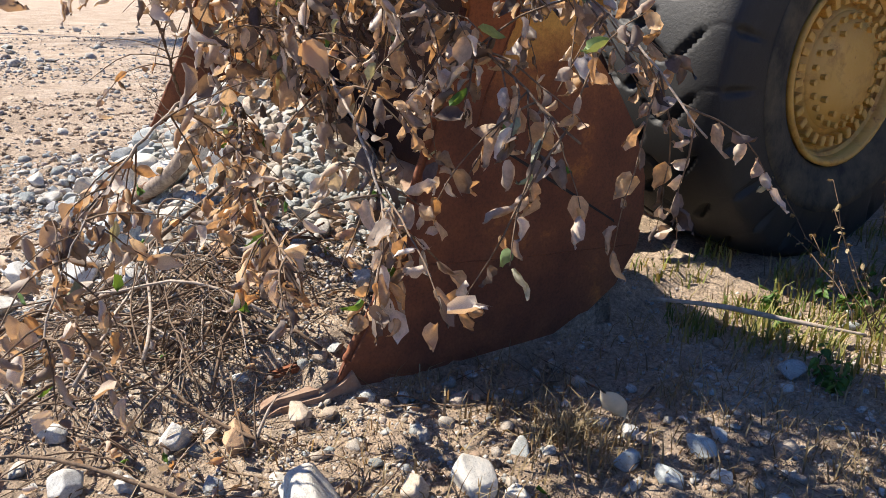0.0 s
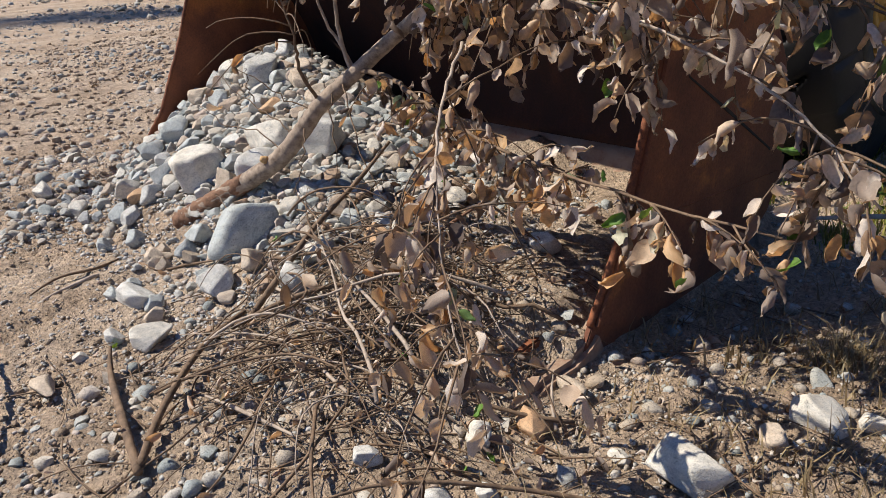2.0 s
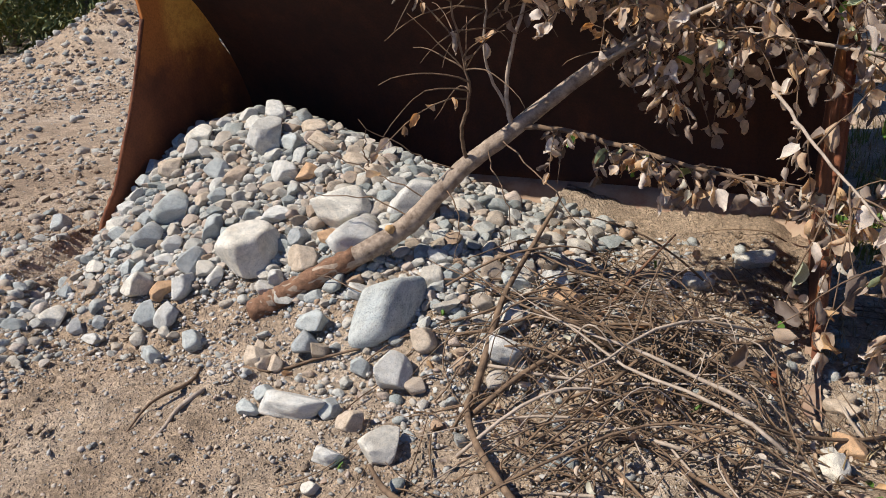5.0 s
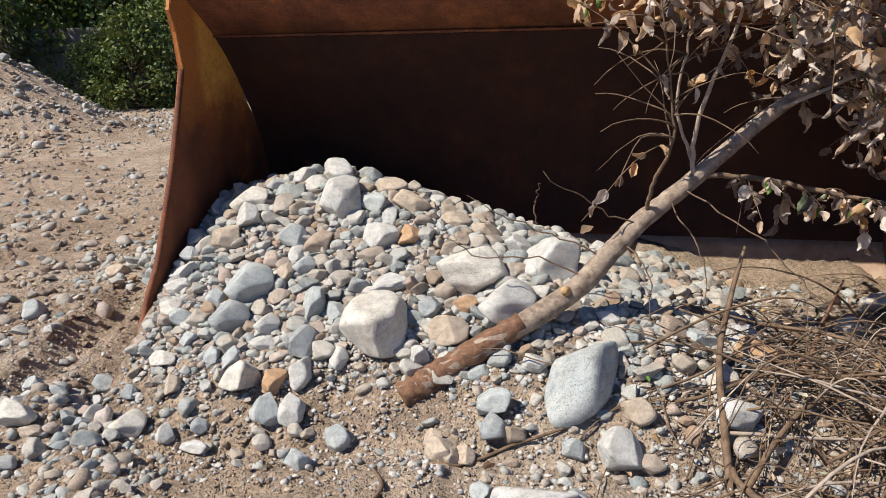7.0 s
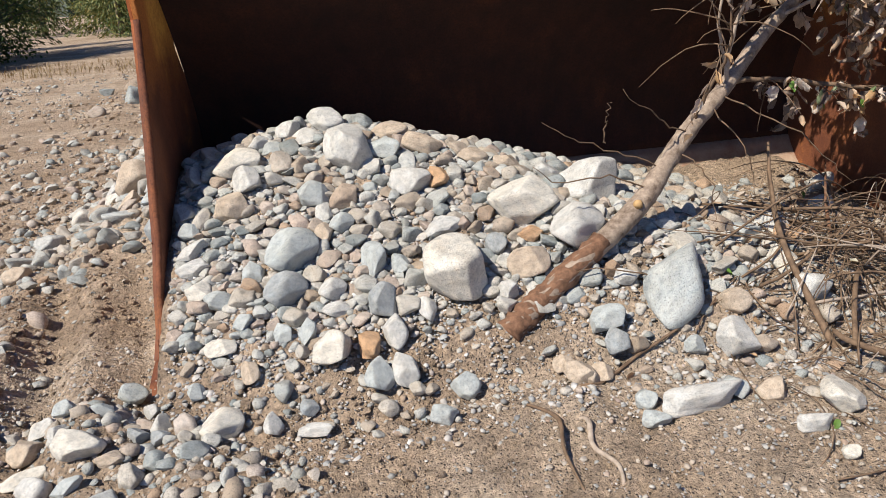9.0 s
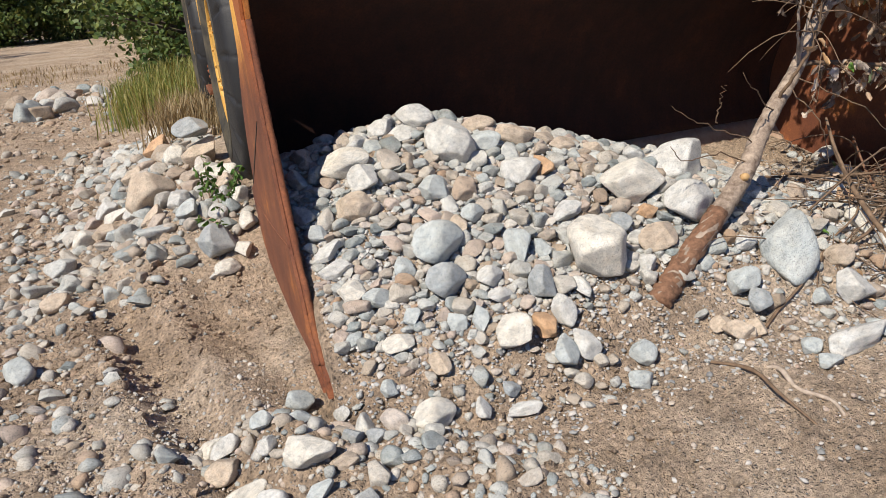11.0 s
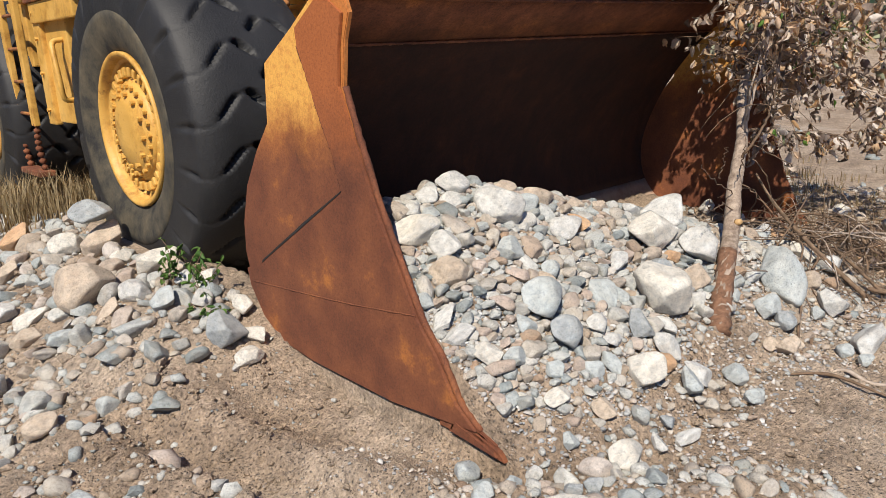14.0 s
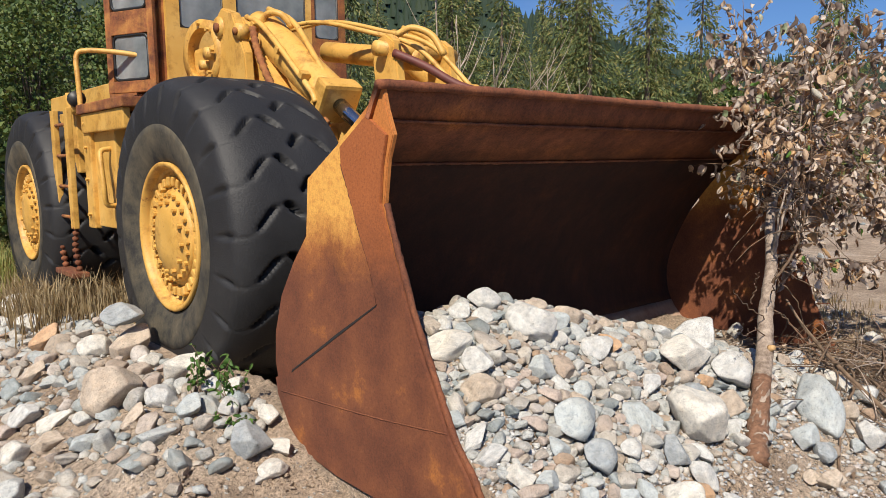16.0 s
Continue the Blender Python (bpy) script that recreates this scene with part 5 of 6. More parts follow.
gravel_bed("strewn_gravel", "pebbles strewn over bare earth", many(13000, (-3.6, 1.6, -2.2, 0.6), (0.003, 0.012), 36, sparse), TINY, 37, 0.3, GRIT)
gravel_bed("earth_clods", "crumbled clods of sandy earth", many(9000, (-3.8, 3.7, -2.3, 1.6), (0.005, 0.022), 45, patchy(2.4, 46, -0.7, 0.6)), TINY, 47, 0.35, SAND)
wide = patchy(0.55, 38, -0.4, 0.5)
gravel_bed("field_gravel", "scattered stones over open ground", many(5200, (-14, -2.4, -3.5, 14), (0.008, 0.07), 39, wide) + many(7000, (-24, -2.4, -5, 16), (0.012, 0.05), 48, patchy(0.9, 49, -0.8, 0.6)), SMALL[:4] + TINY, 40)
gravel_bed("mound_gravel", "grey stones on the dirt mound", many(900, (-14, -8.3, 6.4, 12.6), (0.02, 0.11), 81), SMALL[:6] + TINY, 82)
gravel_bed("field_clods", "flat clods of trampled earth on the open ground", many(9000, (-13, -2.4, -3, 11), (0.008, 0.05), 83, patchy(0.8, 84, -0.9, 0.5)), TINY, 85, 0.42, SAND)
gravel_bed("far_gravel", "stones over the far yard", many(900, (-34, -10, -6, 24), (0.03, 0.16), 41, wide) + many(260, (4, 16, -3, 9), (0.015, 0.08), 42), TINY, 43)


# ---- leaning dead tree ----
def leaf_shape(seed):
    """A dry, curled leaf about one unit long hanging from its stalk, tip down."""
    r2 = np.random.RandomState(seed)
    rows, cols = 6, 5
    fold, curl, twist = r2.uniform(0.2, 1.5), r2.uniform(-1.2, 1.4), r2.uniform(-1.2, 1.2)
    v = []
    for i in range(rows):
        t = i / (rows - 1)
        w = 0.33 * math.sin(math.pi * min(1, t * 0.93 + 0.05) ** 0.72) + 0.015
        for j in range(cols):
            s = (j / (cols - 1)) * 2 - 1
            x = w * s * math.cos(fold * abs(s))
            y = w * abs(s) * math.sin(fold * abs(s)) + 0.05 * math.sin(5 * t + 2 * s + seed)
            bend = curl * t
            z, y = -t * math.cos(bend * 0.7), y + 0.5 * t * math.sin(bend)
            a = twist * t
            x, y, z = (c + r2.normal(0, 0.035) * (0.3 + t) for c in (x, y, z))
            v.append((x * math.cos(a) - y * math.sin(a), x * math.sin(a) + y * math.cos(a), z - 0.10))
    f = [(i * cols + j, i * cols + j + 1, (i + 1) * cols + j + 1, (i + 1) * cols + j) for i in range(rows - 1) for j in range(cols - 1)]
    return np.array(v), f


LEAF_SHAPES = [leaf_shape(k) for k in range(14)]


def build_tree():
    r2 = np.random.RandomState(77)
    tree = new("dead_tree")
    tree.location = (-0.44, -0.13, 0.08)
    tagged(tree, "leaning dead sapling with curled brown leaves on the heap", "tree")
    bpy.context.view_layer.update()
    back = Matrix.Translation((0.44, 0.13, -0.08))
    trunk_line = [(-0.46, -0.15, 0.085), (-0.235, -0.05, 0.215), (0.143, 0.105, 0.435), (0.30, 0.18, 0.59), (0.41, 0.22, 0.71), (0.58, 0.285, 0.845), (0.86, 0.43, 1.075), (1.18, 0.54, 1.30), (1.60, 0.70, 1.66), (1.95, 0.80, 2.15)]
    trunk = part("trunk", tube_mesh("trunk", trunk_line, [0.046, 0.045, 0.043, 0.040, 0.037, 0.033, 0.028, 0.022, 0.014, 0.006], BARK, 14, 90, 0.06), tree, "mottled grey-brown leaning trunk", back)
    foot = spline(trunk_line[:3], 30)
    part("peeling_bark", mesh_of("peeling_bark", *tube_data(foot[:24], np.linspace(0.052, 0.045, 24), 18, 0.16, r2), ROOT_BARK), trunk, "red-brown peeling bark at the foot")
    part("knot", tube_mesh("knot", [(0.14, 0.075, 0.462), (0.132, 0.052, 0.475)], [0.021, 0.013], WOOD, 10, 4), trunk, "pale broken knot")
    limbs = [
        ([(0.42, 0.22, 0.73), (0.45, 0.13, 0.90), (0.50, 0.09, 1.06), (0.45, 0.04, 1.38), (0.38, 0.02, 1.75)], 0.017),
        ([(0.58, 0.29, 0.88), (0.60, 0.24, 1.10), (0.70, 0.20, 1.42), (0.78, 0.14, 1.8), (0.92, 0.12, 2.2)], 0.019),
        ([(0.60, 0.30, 0.89), (0.52, 0.22, 1.15), (0.55, 0.16, 1.5), (0.50, 0.10, 1.95)], 0.014),
        ([(0.62, 0.31, 0.88), (0.85, 0.29, 0.87), (1.15, 0.20, 0.82), (1.55, 0.08, 0.77), (2.0, -0.02, 0.75), (2.6, -0.12, 0.76)], 0.023),
        ([(0.90, 0.42, 1.16), (1.30, 0.20, 1.32), (1.90, -0.08, 1.48), (2.55, -0.40, 1.50)], 0.017),
        ([(1.05, 0.48, 1.30), (1.55, 0.30, 1.22), (2.10, 0.18, 1.12), (2.50, 0.10, 0.98), (2.72, 0.05, 0.80)], 0.015),
        ([(1.22, 0.55, 1.45), (1.75, 0.50, 1.35), (2.30, 0.50, 1.22), (2.80, 0.48, 1.02)], 0.015),
        ([(1.22, 0.55, 1.45), (1.80, 0.72, 1.52), (2.40, 0.85, 1.32), (2.80, 0.90, 1.0)], 0.016),
        ([(1.62, 0.70, 1.85), (2.10, 0.62, 1.95), (2.60, 0.55, 1.85), (3.0, 0.50, 1.6)], 0.014),
        ([(1.42, 0.62, 1.65), (1.45, 0.30, 1.95), (1.55, 0.05, 2.2), (1.65, -0.15, 2.4)], 0.013),
        ([(1.05, 0.48, 1.30), (1.05, 0.38, 1.65), (1.10, 0.30, 2.05), (1.2, 0.25, 2.5)], 0.014),
        ([(1.55, 0.02, 1.08), (1.72, -0.25, 0.92), (1.95, -0.48, 0.72), (2.15, -0.62, 0.50)], 0.011),
        ([(1.62, 0.70, 1.85), (1.85, 0.95, 2.1), (2.1, 1.15, 2.3), (2.4, 1.3, 2.35)], 0.013),
        ([(1.18, 0.54, 1.30), (1.15, 0.66, 1.65), (1.05, 0.74, 2.05), (1.0, 0.78, 2.4)], 0.014),
        ([(1.00, 0.46, 1.24), (1.15, 0.35, 1.50), (1.32, 0.20, 1.75)], 0.012),
        ([(1.10, 0.50, 1.33), (1.35, 0.35, 1.24), (1.62, 0.15, 1.22)], 0.012),
        ([(1.30, 0.58, 1.52), (1.35, 0.75, 1.80), (1.42, 0.90, 2.10)], 0.012),
        ([(1.00, 0.46, 1.24), (0.95, 0.22, 1.45), (0.98, 0.02, 1.66)], 0.012),
        ([(0.86, 0.42, 1.14), (1.10, 0.62, 1.30), (1.30, 0.85, 1.38)], 0.012),
        ([(1.40, 0.62, 1.62), (1.78, 0.40, 1.72), (2.2, 0.15, 1.7), (2.6, -0.1, 1.55)], 0.013),
    ]
    leaf_rows, twigs = [], Bag()
    stem = spline(trunk_line, 90)
    for li, (line, r) in enumerate(limbs):
        root = np.array(line[0])
        gap = np.linalg.norm(stem - root, axis=1)
        if gap.min() < 0.30:
            line = [tuple(stem[gap.argmin()])] + line[1:]
        path = spline(line, 28)
        path[1:] += r2.normal(0, 0.003, (27, 3))
        r *= 0.52
        part("limb", mesh_of("limb", *tube_data(path, [r, r * 0.8, r * 0.45, 0.003], 7), PALE_TWIG if li % 3 else TWIG), tree, m=back)
        length = np.linalg.norm(np.diff(path, axis=0), axis=1).sum()
        for s in range(int(12 + length * 14)):
            u = r2.uniform(0.12 if li > 2 else 0.45, 1.0)
            p = path[int(u * 27)]
            d = r2.normal(size=3)
            d[2] = d[2] * 0.6 + 0.05
            d = d / np.linalg.norm(d) + 0.7 * (path[min(27, int(u * 27) + 1)] - path[max(0, int(u * 27) - 1)]) / 0.1
            d /= np.linalg.norm(d)
            n = 8
            tl = r2.uniform(0.16, 0.50) * (0.55 if li == 3 else 1.0)
            pts = [p]
            for k in range(n - 1):
                d = d + np.array((0, 0, -0.13)) + r2.normal(0, 0.10, 3)
                d /= np.linalg.norm(d)
                pts.append(pts[-1] + d * tl / (n - 1))
            twigs.add(*tube_data(np.array(pts), [0.0036, 0.0024, 0.0013], 4))
            if pts[-1][0] < 0.8 and pts[-1][2] < 1.45 and r2.rand() < 0.9:
                continue
            for k in range(1, n):
                if r2.rand() < 0.92:
                    leaf_rows.append((pts[k], r2.uniform(0.038, 0.092)))
                if k > n - 3 and r2.rand() < 0.6:
                    leaf_rows.append((pts[k] + r2.normal(0, 0.01, 3), r2.uniform(0.04, 0.08)))
    # bare twigs that reach out low over the heap
    for line in ([(0.30, 0.17, 0.58), (0.10, 0.15, 0.66), (-0.10, 0.12, 0.74), (-0.24, 0.10, 0.82)], [(0.02, 0.13, 0.71), (0.02, 0.11, 0.80), (0.04, 0.10, 0.88)], [(0.22, 0.13, 0.50), (0.02, 0.10, 0.58), (-0.2, 0.05, 0.60), (-0.3, 0.02, 0.68)],
                 [(0.42, 0.21, 0.70), (0.22, 0.10, 0.80), (0.05, 0.02, 0.92)], [(0.50, 0.24, 0.80), (0.62, 0.14, 0.62), (0.66, 0.10, 0.42)], [(0.36, 0.19, 0.64), (0.45, 0.08, 0.52), (0.44, 0.02, 0.36)], [(0.55, 0.27, 0.84), (0.85, 0.10, 0.66), (1.05, 0.05, 0.45)]):
        twigs.add(*tube_data(spline(line, 14) + r2.normal(0, 0.006, (14, 3)), [0.0036, 0.0028, 0.0012], 5))
    tagged(part("twig", twigs.mesh("twig", TWIG), tree, "thin reddish bare twigs", back), kind="stuff")
    # the nearest hanging leaves singly, the rest joined
    leaf_rows.sort(key=lambda q: q[0][1] - 0.35 * q[0][0])
    leaf_meshes = [mesh_of("leaf", v, f, LEAF) for v, f in LEAF_SHAPES]
    crown = Bag()
    for i, (p, size) in enumerate(leaf_rows):
        e = Euler((r2.normal(0, 0.55), r2.normal(0, 0.55), r2.uniform(0, 6.28)))
        k = r2.randint(len(LEAF_SHAPES))
        if i < 300:
            part("leaf", leaf_meshes[k], tree, m=back @ Matrix.LocRotScale(Vector(p), e, Vector((size,) * 3)))
        else:
            v, f = LEAF_SHAPES[k]
            crown.add(v @ (np.array(e.to_matrix()) * size).T + p, f)
    ob = part("crown_leaves", crown.mesh("crown_leaves", LEAVES), tree, "dense curled brown and tan dry leaves", back)
    tagged(ob, kind="stuff")


build_tree()


# ---- brush and dead branches ----
def dead_branch(label, line, r, mat=TWIG, seed=1, sides=8):
    start = Vector(line[0])
    ob = new("dead_branch", tube_mesh("dead_branch", [tuple(Vector(p) - start) for p in line], r, mat, sides, 8 * len(line), 0.08, seed))
    ob.location = start
    return tagged(ob, label, "branch", "dead branches on the ground")


dead_branch("forked bare branch lying on pebbles", [(0.55, -0.90, 0.06), (0.66, -0.95, 0.01), (0.98, -1.03, 0.02), (1.28, -1.10, 0.02)], [0.006, 0.011, 0.015, 0.014], TWIG, 2)
dead_branch("long forked stem rising into the brush", [(1.26, -1.09, 0.02), (1.05, -0.92, 0.04), (0.82, -0.68, 0.05), (0.71, -0.50, 0.05), (0.69, -0.42, 0.06)], [0.014, 0.012, 0.012, 0.010], TWIG, 3)
dead_branch("long curved stick on the brush", [(0.72, -0.50, 0.03), (0.85, -0.30, 0.12), (1.0, -0.12, 0.16), (1.24, 0.07, 0.11), (1.5, 0.16, 0.07)], [0.010, 0.010, 0.008, 0.005], TWIG, 4)
dead_branch("upright broken stick planted in earth", [(0.69, -0.46, -0.02), (0.685, -0.25, 0.14), (0.69, -0.05, 0.30), (0.75, 0.15, 0.46), (0.81, 0.29, 0.605)], [0.013, 0.014, 0.012, 0.010, 0.006], TWIG, 5)
dead_branch("dark thin stick lying on sand", [(0.08, -1.23, 0.02), (0.40, -1.30, 0.05), (0.74, -1.37, -0.02)], [0.007, 0.008, 0.008], ROOT_BARK, 6)
dead_branch("pale root lying on sand", [(-0.36, -0.58, -0.04), (-0.32, -0.66, 0.0), (-0.34, -0.77, -0.02), (-0.30, -0.88, -0.02), (-0.32, -0.98, -0.06)], [0.005, 0.010, 0.008, 0.005], PALE_TWIG, 7)
dead_branch("split pale stick on the ground", [(1.08, -0.79, 0.03), (1.25, -0.76, 0.04), (1.51, -0.71, 0.04)], [0.004, 0.007, 0.005], PALE_TWIG, 8)
dead_branch("pale bare stick beside the bucket", [(1.98, 1.70, 0.10), (2.20, 1.90, 0.10), (2.38, 2.08, 0.07), (2.62, 2.25, 0.06)], [0.008, 0.012, 0.011, 0.006], PALE_TWIG, 9)
dead_branch("thin red-brown branch leaning over the brush", [(0.88, -0.10, 0.05), (1.02, 0.10, 0.18), (1.12, 0.30, 0.30), (1.24, 0.50, 0.42)], [0.008, 0.009, 0.007, 0.004], ROOT_BARK, 10)
dead_branch("thin root trailing over sand", [(-0.50, -0.46, -0.02), (-0.41, -0.62, 0.0), (-0.44, -0.80, 0.0), (-0.42, -0.98, -0.05)], [0.004, 0.008, 0.006, 0.003], TWIG, 12)


def build_brush():
    r2 = np.random.RandomState(91)
    brush = new("brush_pile")
    brush.location = (1.2, -0.1, 0)
    tagged(brush, "tangled heap of dead brown twigs beside the stones", "brush")
    bpy.context.view_layer.update()
    shift = Matrix.Translation((-1.2, 0.1, 0))
    loose = Bag()
    for i in range(520):
        heaped, stout = i < 220, i < 55
        if heaped:
            x, y = r2.normal(1.18, 0.30), r2.normal(-0.12, 0.28)
        else:
            x, y = (r2.normal(1.3, 0.45), r2.normal(-0.2, 0.42)) if i < 380 else (r2.uniform(0.3, 3.4), r2.uniform(-1.3, 1.2))
        a = r2.normal(0.3, 0.8) + (math.pi if r2.rand() < 0.5 else 0)
        n, ln = 11, r2.uniform(0.6, 1.25) if stout else r2.uniform(0.18, 0.7)
        lift = abs(r2.normal(0, 0.11)) if heaped else 0.02
        z0 = 0.20 * math.exp(-((x - 1.2) / 0.35) ** 2 - ((y + 0.05) / 0.35) ** 2) * r2.rand() if heaped else 0.0
        x -= math.cos(a) * ln * 0.5
        y -= math.sin(a) * ln * 0.5
        pts, p, bend, top = [], np.array((x, y, 0.0)), r2.normal(0, 0.10), r2.uniform(0.75, 1.0)
        for k in range(n):
            u = k / (n - 1)
            if abs(abs(p[0]) - W) < 0.03 and 0 < p[1] < 1.8:
                break
            pts.append((p[0], p[1], float(ground_z(p[0], p[1])) + 0.006 + z0 + lift * math.sin(u * math.pi * top)))
            a += r2.normal(0, 0.10) + bend
            p = p + np.array((math.cos(a), math.sin(a), 0)) * ln / n
        if len(pts) < 4:
            continue
        r = r2.uniform(0.004, 0.0085) if stout else r2.uniform(0.0015, 0.0045)
        data = tube_data(np.array(pts), [r, r * 0.75, 0.0014], 5)
        if heaped:
            part("twig", mesh_of("twig", *data, PALE_TWIG if r2.rand() < 0.2 else TWIG), brush, m=shift)
        else:
            loose.add(*data)
    tagged(new("loose_twigs", loose.mesh("loose_twigs", TWIG)), "thin dead twigs scattered over earth and brush", "twigs", kind="stuff")
    # fallen leaves caught in the brush
    fallen = Bag()
    for i in range(260):
        x, y = r2.normal(1.5, 0.6), r2.normal(-0.15, 0.45)
        if inside_things(x, y, 0.05):
            continue
        v, f = LEAF_SHAPES[r2.randint(len(LEAF_SHAPES))]
        z = float(ground_z(x, y)) + 0.03 + 0.12 * r2.rand() * math.exp(-((x - 1.2) / 0.4) ** 2)
        fallen.add(v @ (turn_matrix(r2, 1.6) * r2.uniform(0.03, 0.06)).T + np.array((x, y, z)), f)
    tagged(new("fallen_leaves", fallen.mesh("fallen_leaves", LEAVES)), "dry brown fallen leaves on twigs and earth", "leaves", kind="stuff")


build_brush()


# ---- grass and weeds ----
def blades(name, label, mat, rows, seed, height, lean=0.35, width=0.005):
    r2 = np.random.RandomState(seed)
    bag = Bag()
    for x, y, n, spread in rows:
        spots = np.array((x, y)) + r2.normal(0, spread, (n, 2))
        for (px, py), g in zip(spots, ground_z(spots[:, 0], spots[:, 1])):
            if inside_things(px, py, 0.01):
                continue
            h = height * r2.uniform(0.4, 1.2)
            a = r2.uniform(0, 6.28)
            d = np.array((math.cos(a), math.sin(a), 0)) * h * lean * r2.uniform(0.3, 1.6)
            s = np.array((-math.sin(a), math.cos(a), 0)) * width * r2.uniform(0.6, 1.3)
            base = np.array((px, py, g - 0.01))
            mid = base + d * 0.35 + np.array((0, 0, h * 0.62))
            tip = base + d + np.array((0, 0, h * r2.uniform(0.75, 1.0)))
            bag.add([base - s, base + s, mid + s * 0.7, mid - s * 0.7, tip], [(0, 1, 2, 3), (3, 2, 4)])
    tagged(new(name, bag.mesh(name, mat, False)), label, "grass", kind="stuff")


r3 = np.random.RandomState(17)
verge = [(r3.uniform(1.5, 4.4), 1.9 + 3.0 * r3.rand() ** 1.4, 26, 0.07) for k in range(170)]
blades("verge_grass", "short green grass on the verge beside the tyre", GRASS_GREEN, verge, 51, 0.14, 0.5, 0.0055)
blades("verge_straw", "dry straw grass among the green verge", GRASS_DRY, [(r3.uniform(1.95, 5.0), r3.uniform(0.6, 6.0), 14, 0.08) for k in range(100)], 52, 0.14)
blades("plate_straw", "withered grass on the earth beside the plate", GRASS_DRY, [(r3.uniform(1.85, 3.4), r3.uniform(-0.5, 1.9), 12, 0.07) for k in range(190)], 53, 0.09, 1.0, 0.0028)
blades("wheel_grass", "tall dry grass between the wheels", GRASS_DRY, [(r3.uniform(-2.3, -1.0), r3.uniform(4.3, 7.4), 30, 0.12) for k in range(90)], 54, 0.42, 0.4, 0.005)
blades("wheel_green_grass", "green weeds behind the wheels", GRASS_GREEN, [(r3.uniform(-2.9, -1.4), r3.uniform(7.2, 12), 26, 0.2) for k in range(110)], 55, 0.5, 0.3, 0.007)
blades("far_straw", "dry grass at the yard edge", GRASS_DRY, [(r3.uniform(-12, -3), r3.uniform(16, 21), 16, 0.4) for k in range(110)], 56, 0.16, 0.5, 0.008)


def weed_plant(name, label, x, y, height, count, leaf_size, seed, mat=WEED, spread=0.14):
    r2 = np.random.RandomState(seed)
    z = float(ground_z(x, y))
    thing = new(name)
    thing.location = (x, y, z)
    tagged(thing, label, "plant", "weeds")
    leaves = Bag()
    for k in range(count):
        a, ln = r2.uniform(0, 6.28), height * r2.uniform(0.5, 1.1)
        pts = [np.array((r2.normal(0, spread * 0.3), r2.normal(0, spread * 0.3), -0.01))]
        d = np.array((math.cos(a) * 0.5, math.sin(a) * 0.5, 1.0))
        for s in range(7):
            d = d + r2.normal(0, 0.16, 3)
            pts.append(pts[-1] + d / np.linalg.norm(d) * ln / 7)
            if s > 1:
                for q in range(2):
                    v, f = LEAF_SHAPES[r2.randint(len(LEAF_SHAPES))]
                    leaves.add(v @ (turn_matrix(r2, 1.3) * leaf_size * r2.uniform(0.6, 1.2)).T + pts[-1], f)
        part("stem", mesh_of("stem", *tube_data(np.array(pts), [0.003, 0.0015], 4), TWIG), thing)
    tagged(part("foliage", leaves.mesh("foliage", mat), thing), kind="stuff")
    return thing


for k, (x, y, h, n, s) in enumerate(((-2.02, 2.25, 0.32, 7, 0.05), (-1.98, 1.95, 0.25, 6, 0.05), (-2.10, 1.75, 0.15, 4, 0.04), (2.72, 1.85, 0.14, 6, 0.05), (2.2, 2.3, 0.14, 6, 0.05), (3.1, 2.1, 0.20, 8, 0.06), (2.6, 2.7, 0.36, 9, 0.06), (2.95, 2.9, 0.5, 10, 0.06), (2.35, 2.6, 0.22, 8, 0.05), (3.3, 2.6, 0.35, 9, 0.06))):
    weed_plant("green_weed", "small green leafy weed growing between stones", x, y, h, n, s, 300 + k)
for k, (x, y, h) in enumerate(((2.55, 2.45, 0.75), (2.85, 2.6, 0.70), (2.45, 2.9, 0.85), (2.9, 2.2, 0.5))):
    weed_plant("dry_weed", "tall pale dry weed before the tyre", x, y, h, 12, 0.028, 340 + k, GRASS_DRY, 0.25)
blades("weed_clump", "dry grass clump on pale torn bark", GRASS_DRY, [(2.50, 0.80, 200, 0.06)], 58, 0.10, 0.9, 0.003)
v, f = LEAF_SHAPES[3]
scrap = new("bark_scrap", mesh_of("bark_scrap", v * 0.16, f, PAPER))
scrap.matrix_world = pose(2.60, 0.82, 0.21, 12, -20, 40)
tagged(scrap, "pale torn bark scrap on dry grass", "bark")


# ---- trees, bank and hills ----
def sprays(name, points, ways, sizes, wide, mat, r2):
    """Many small leaf sprays as one mesh: four-cornered blades along ways."""
    n = len(points)
    ways = ways / np.linalg.norm(ways, axis=1)[:, None]
    side = np.cross(ways, r2.normal(size=(n, 3)))
    side /= np.linalg.norm(side, axis=1)[:, None]
    s = sizes[:, None]
    v = np.stack([points, points + ways * s * 0.55 + side * s * wide, points + ways * s, points + ways * s * 0.45 - side * s * wide], 1).reshape(-1, 3)
    return mesh_of(name, v, np.arange(4 * n).reshape(-1, 4), mat, False)


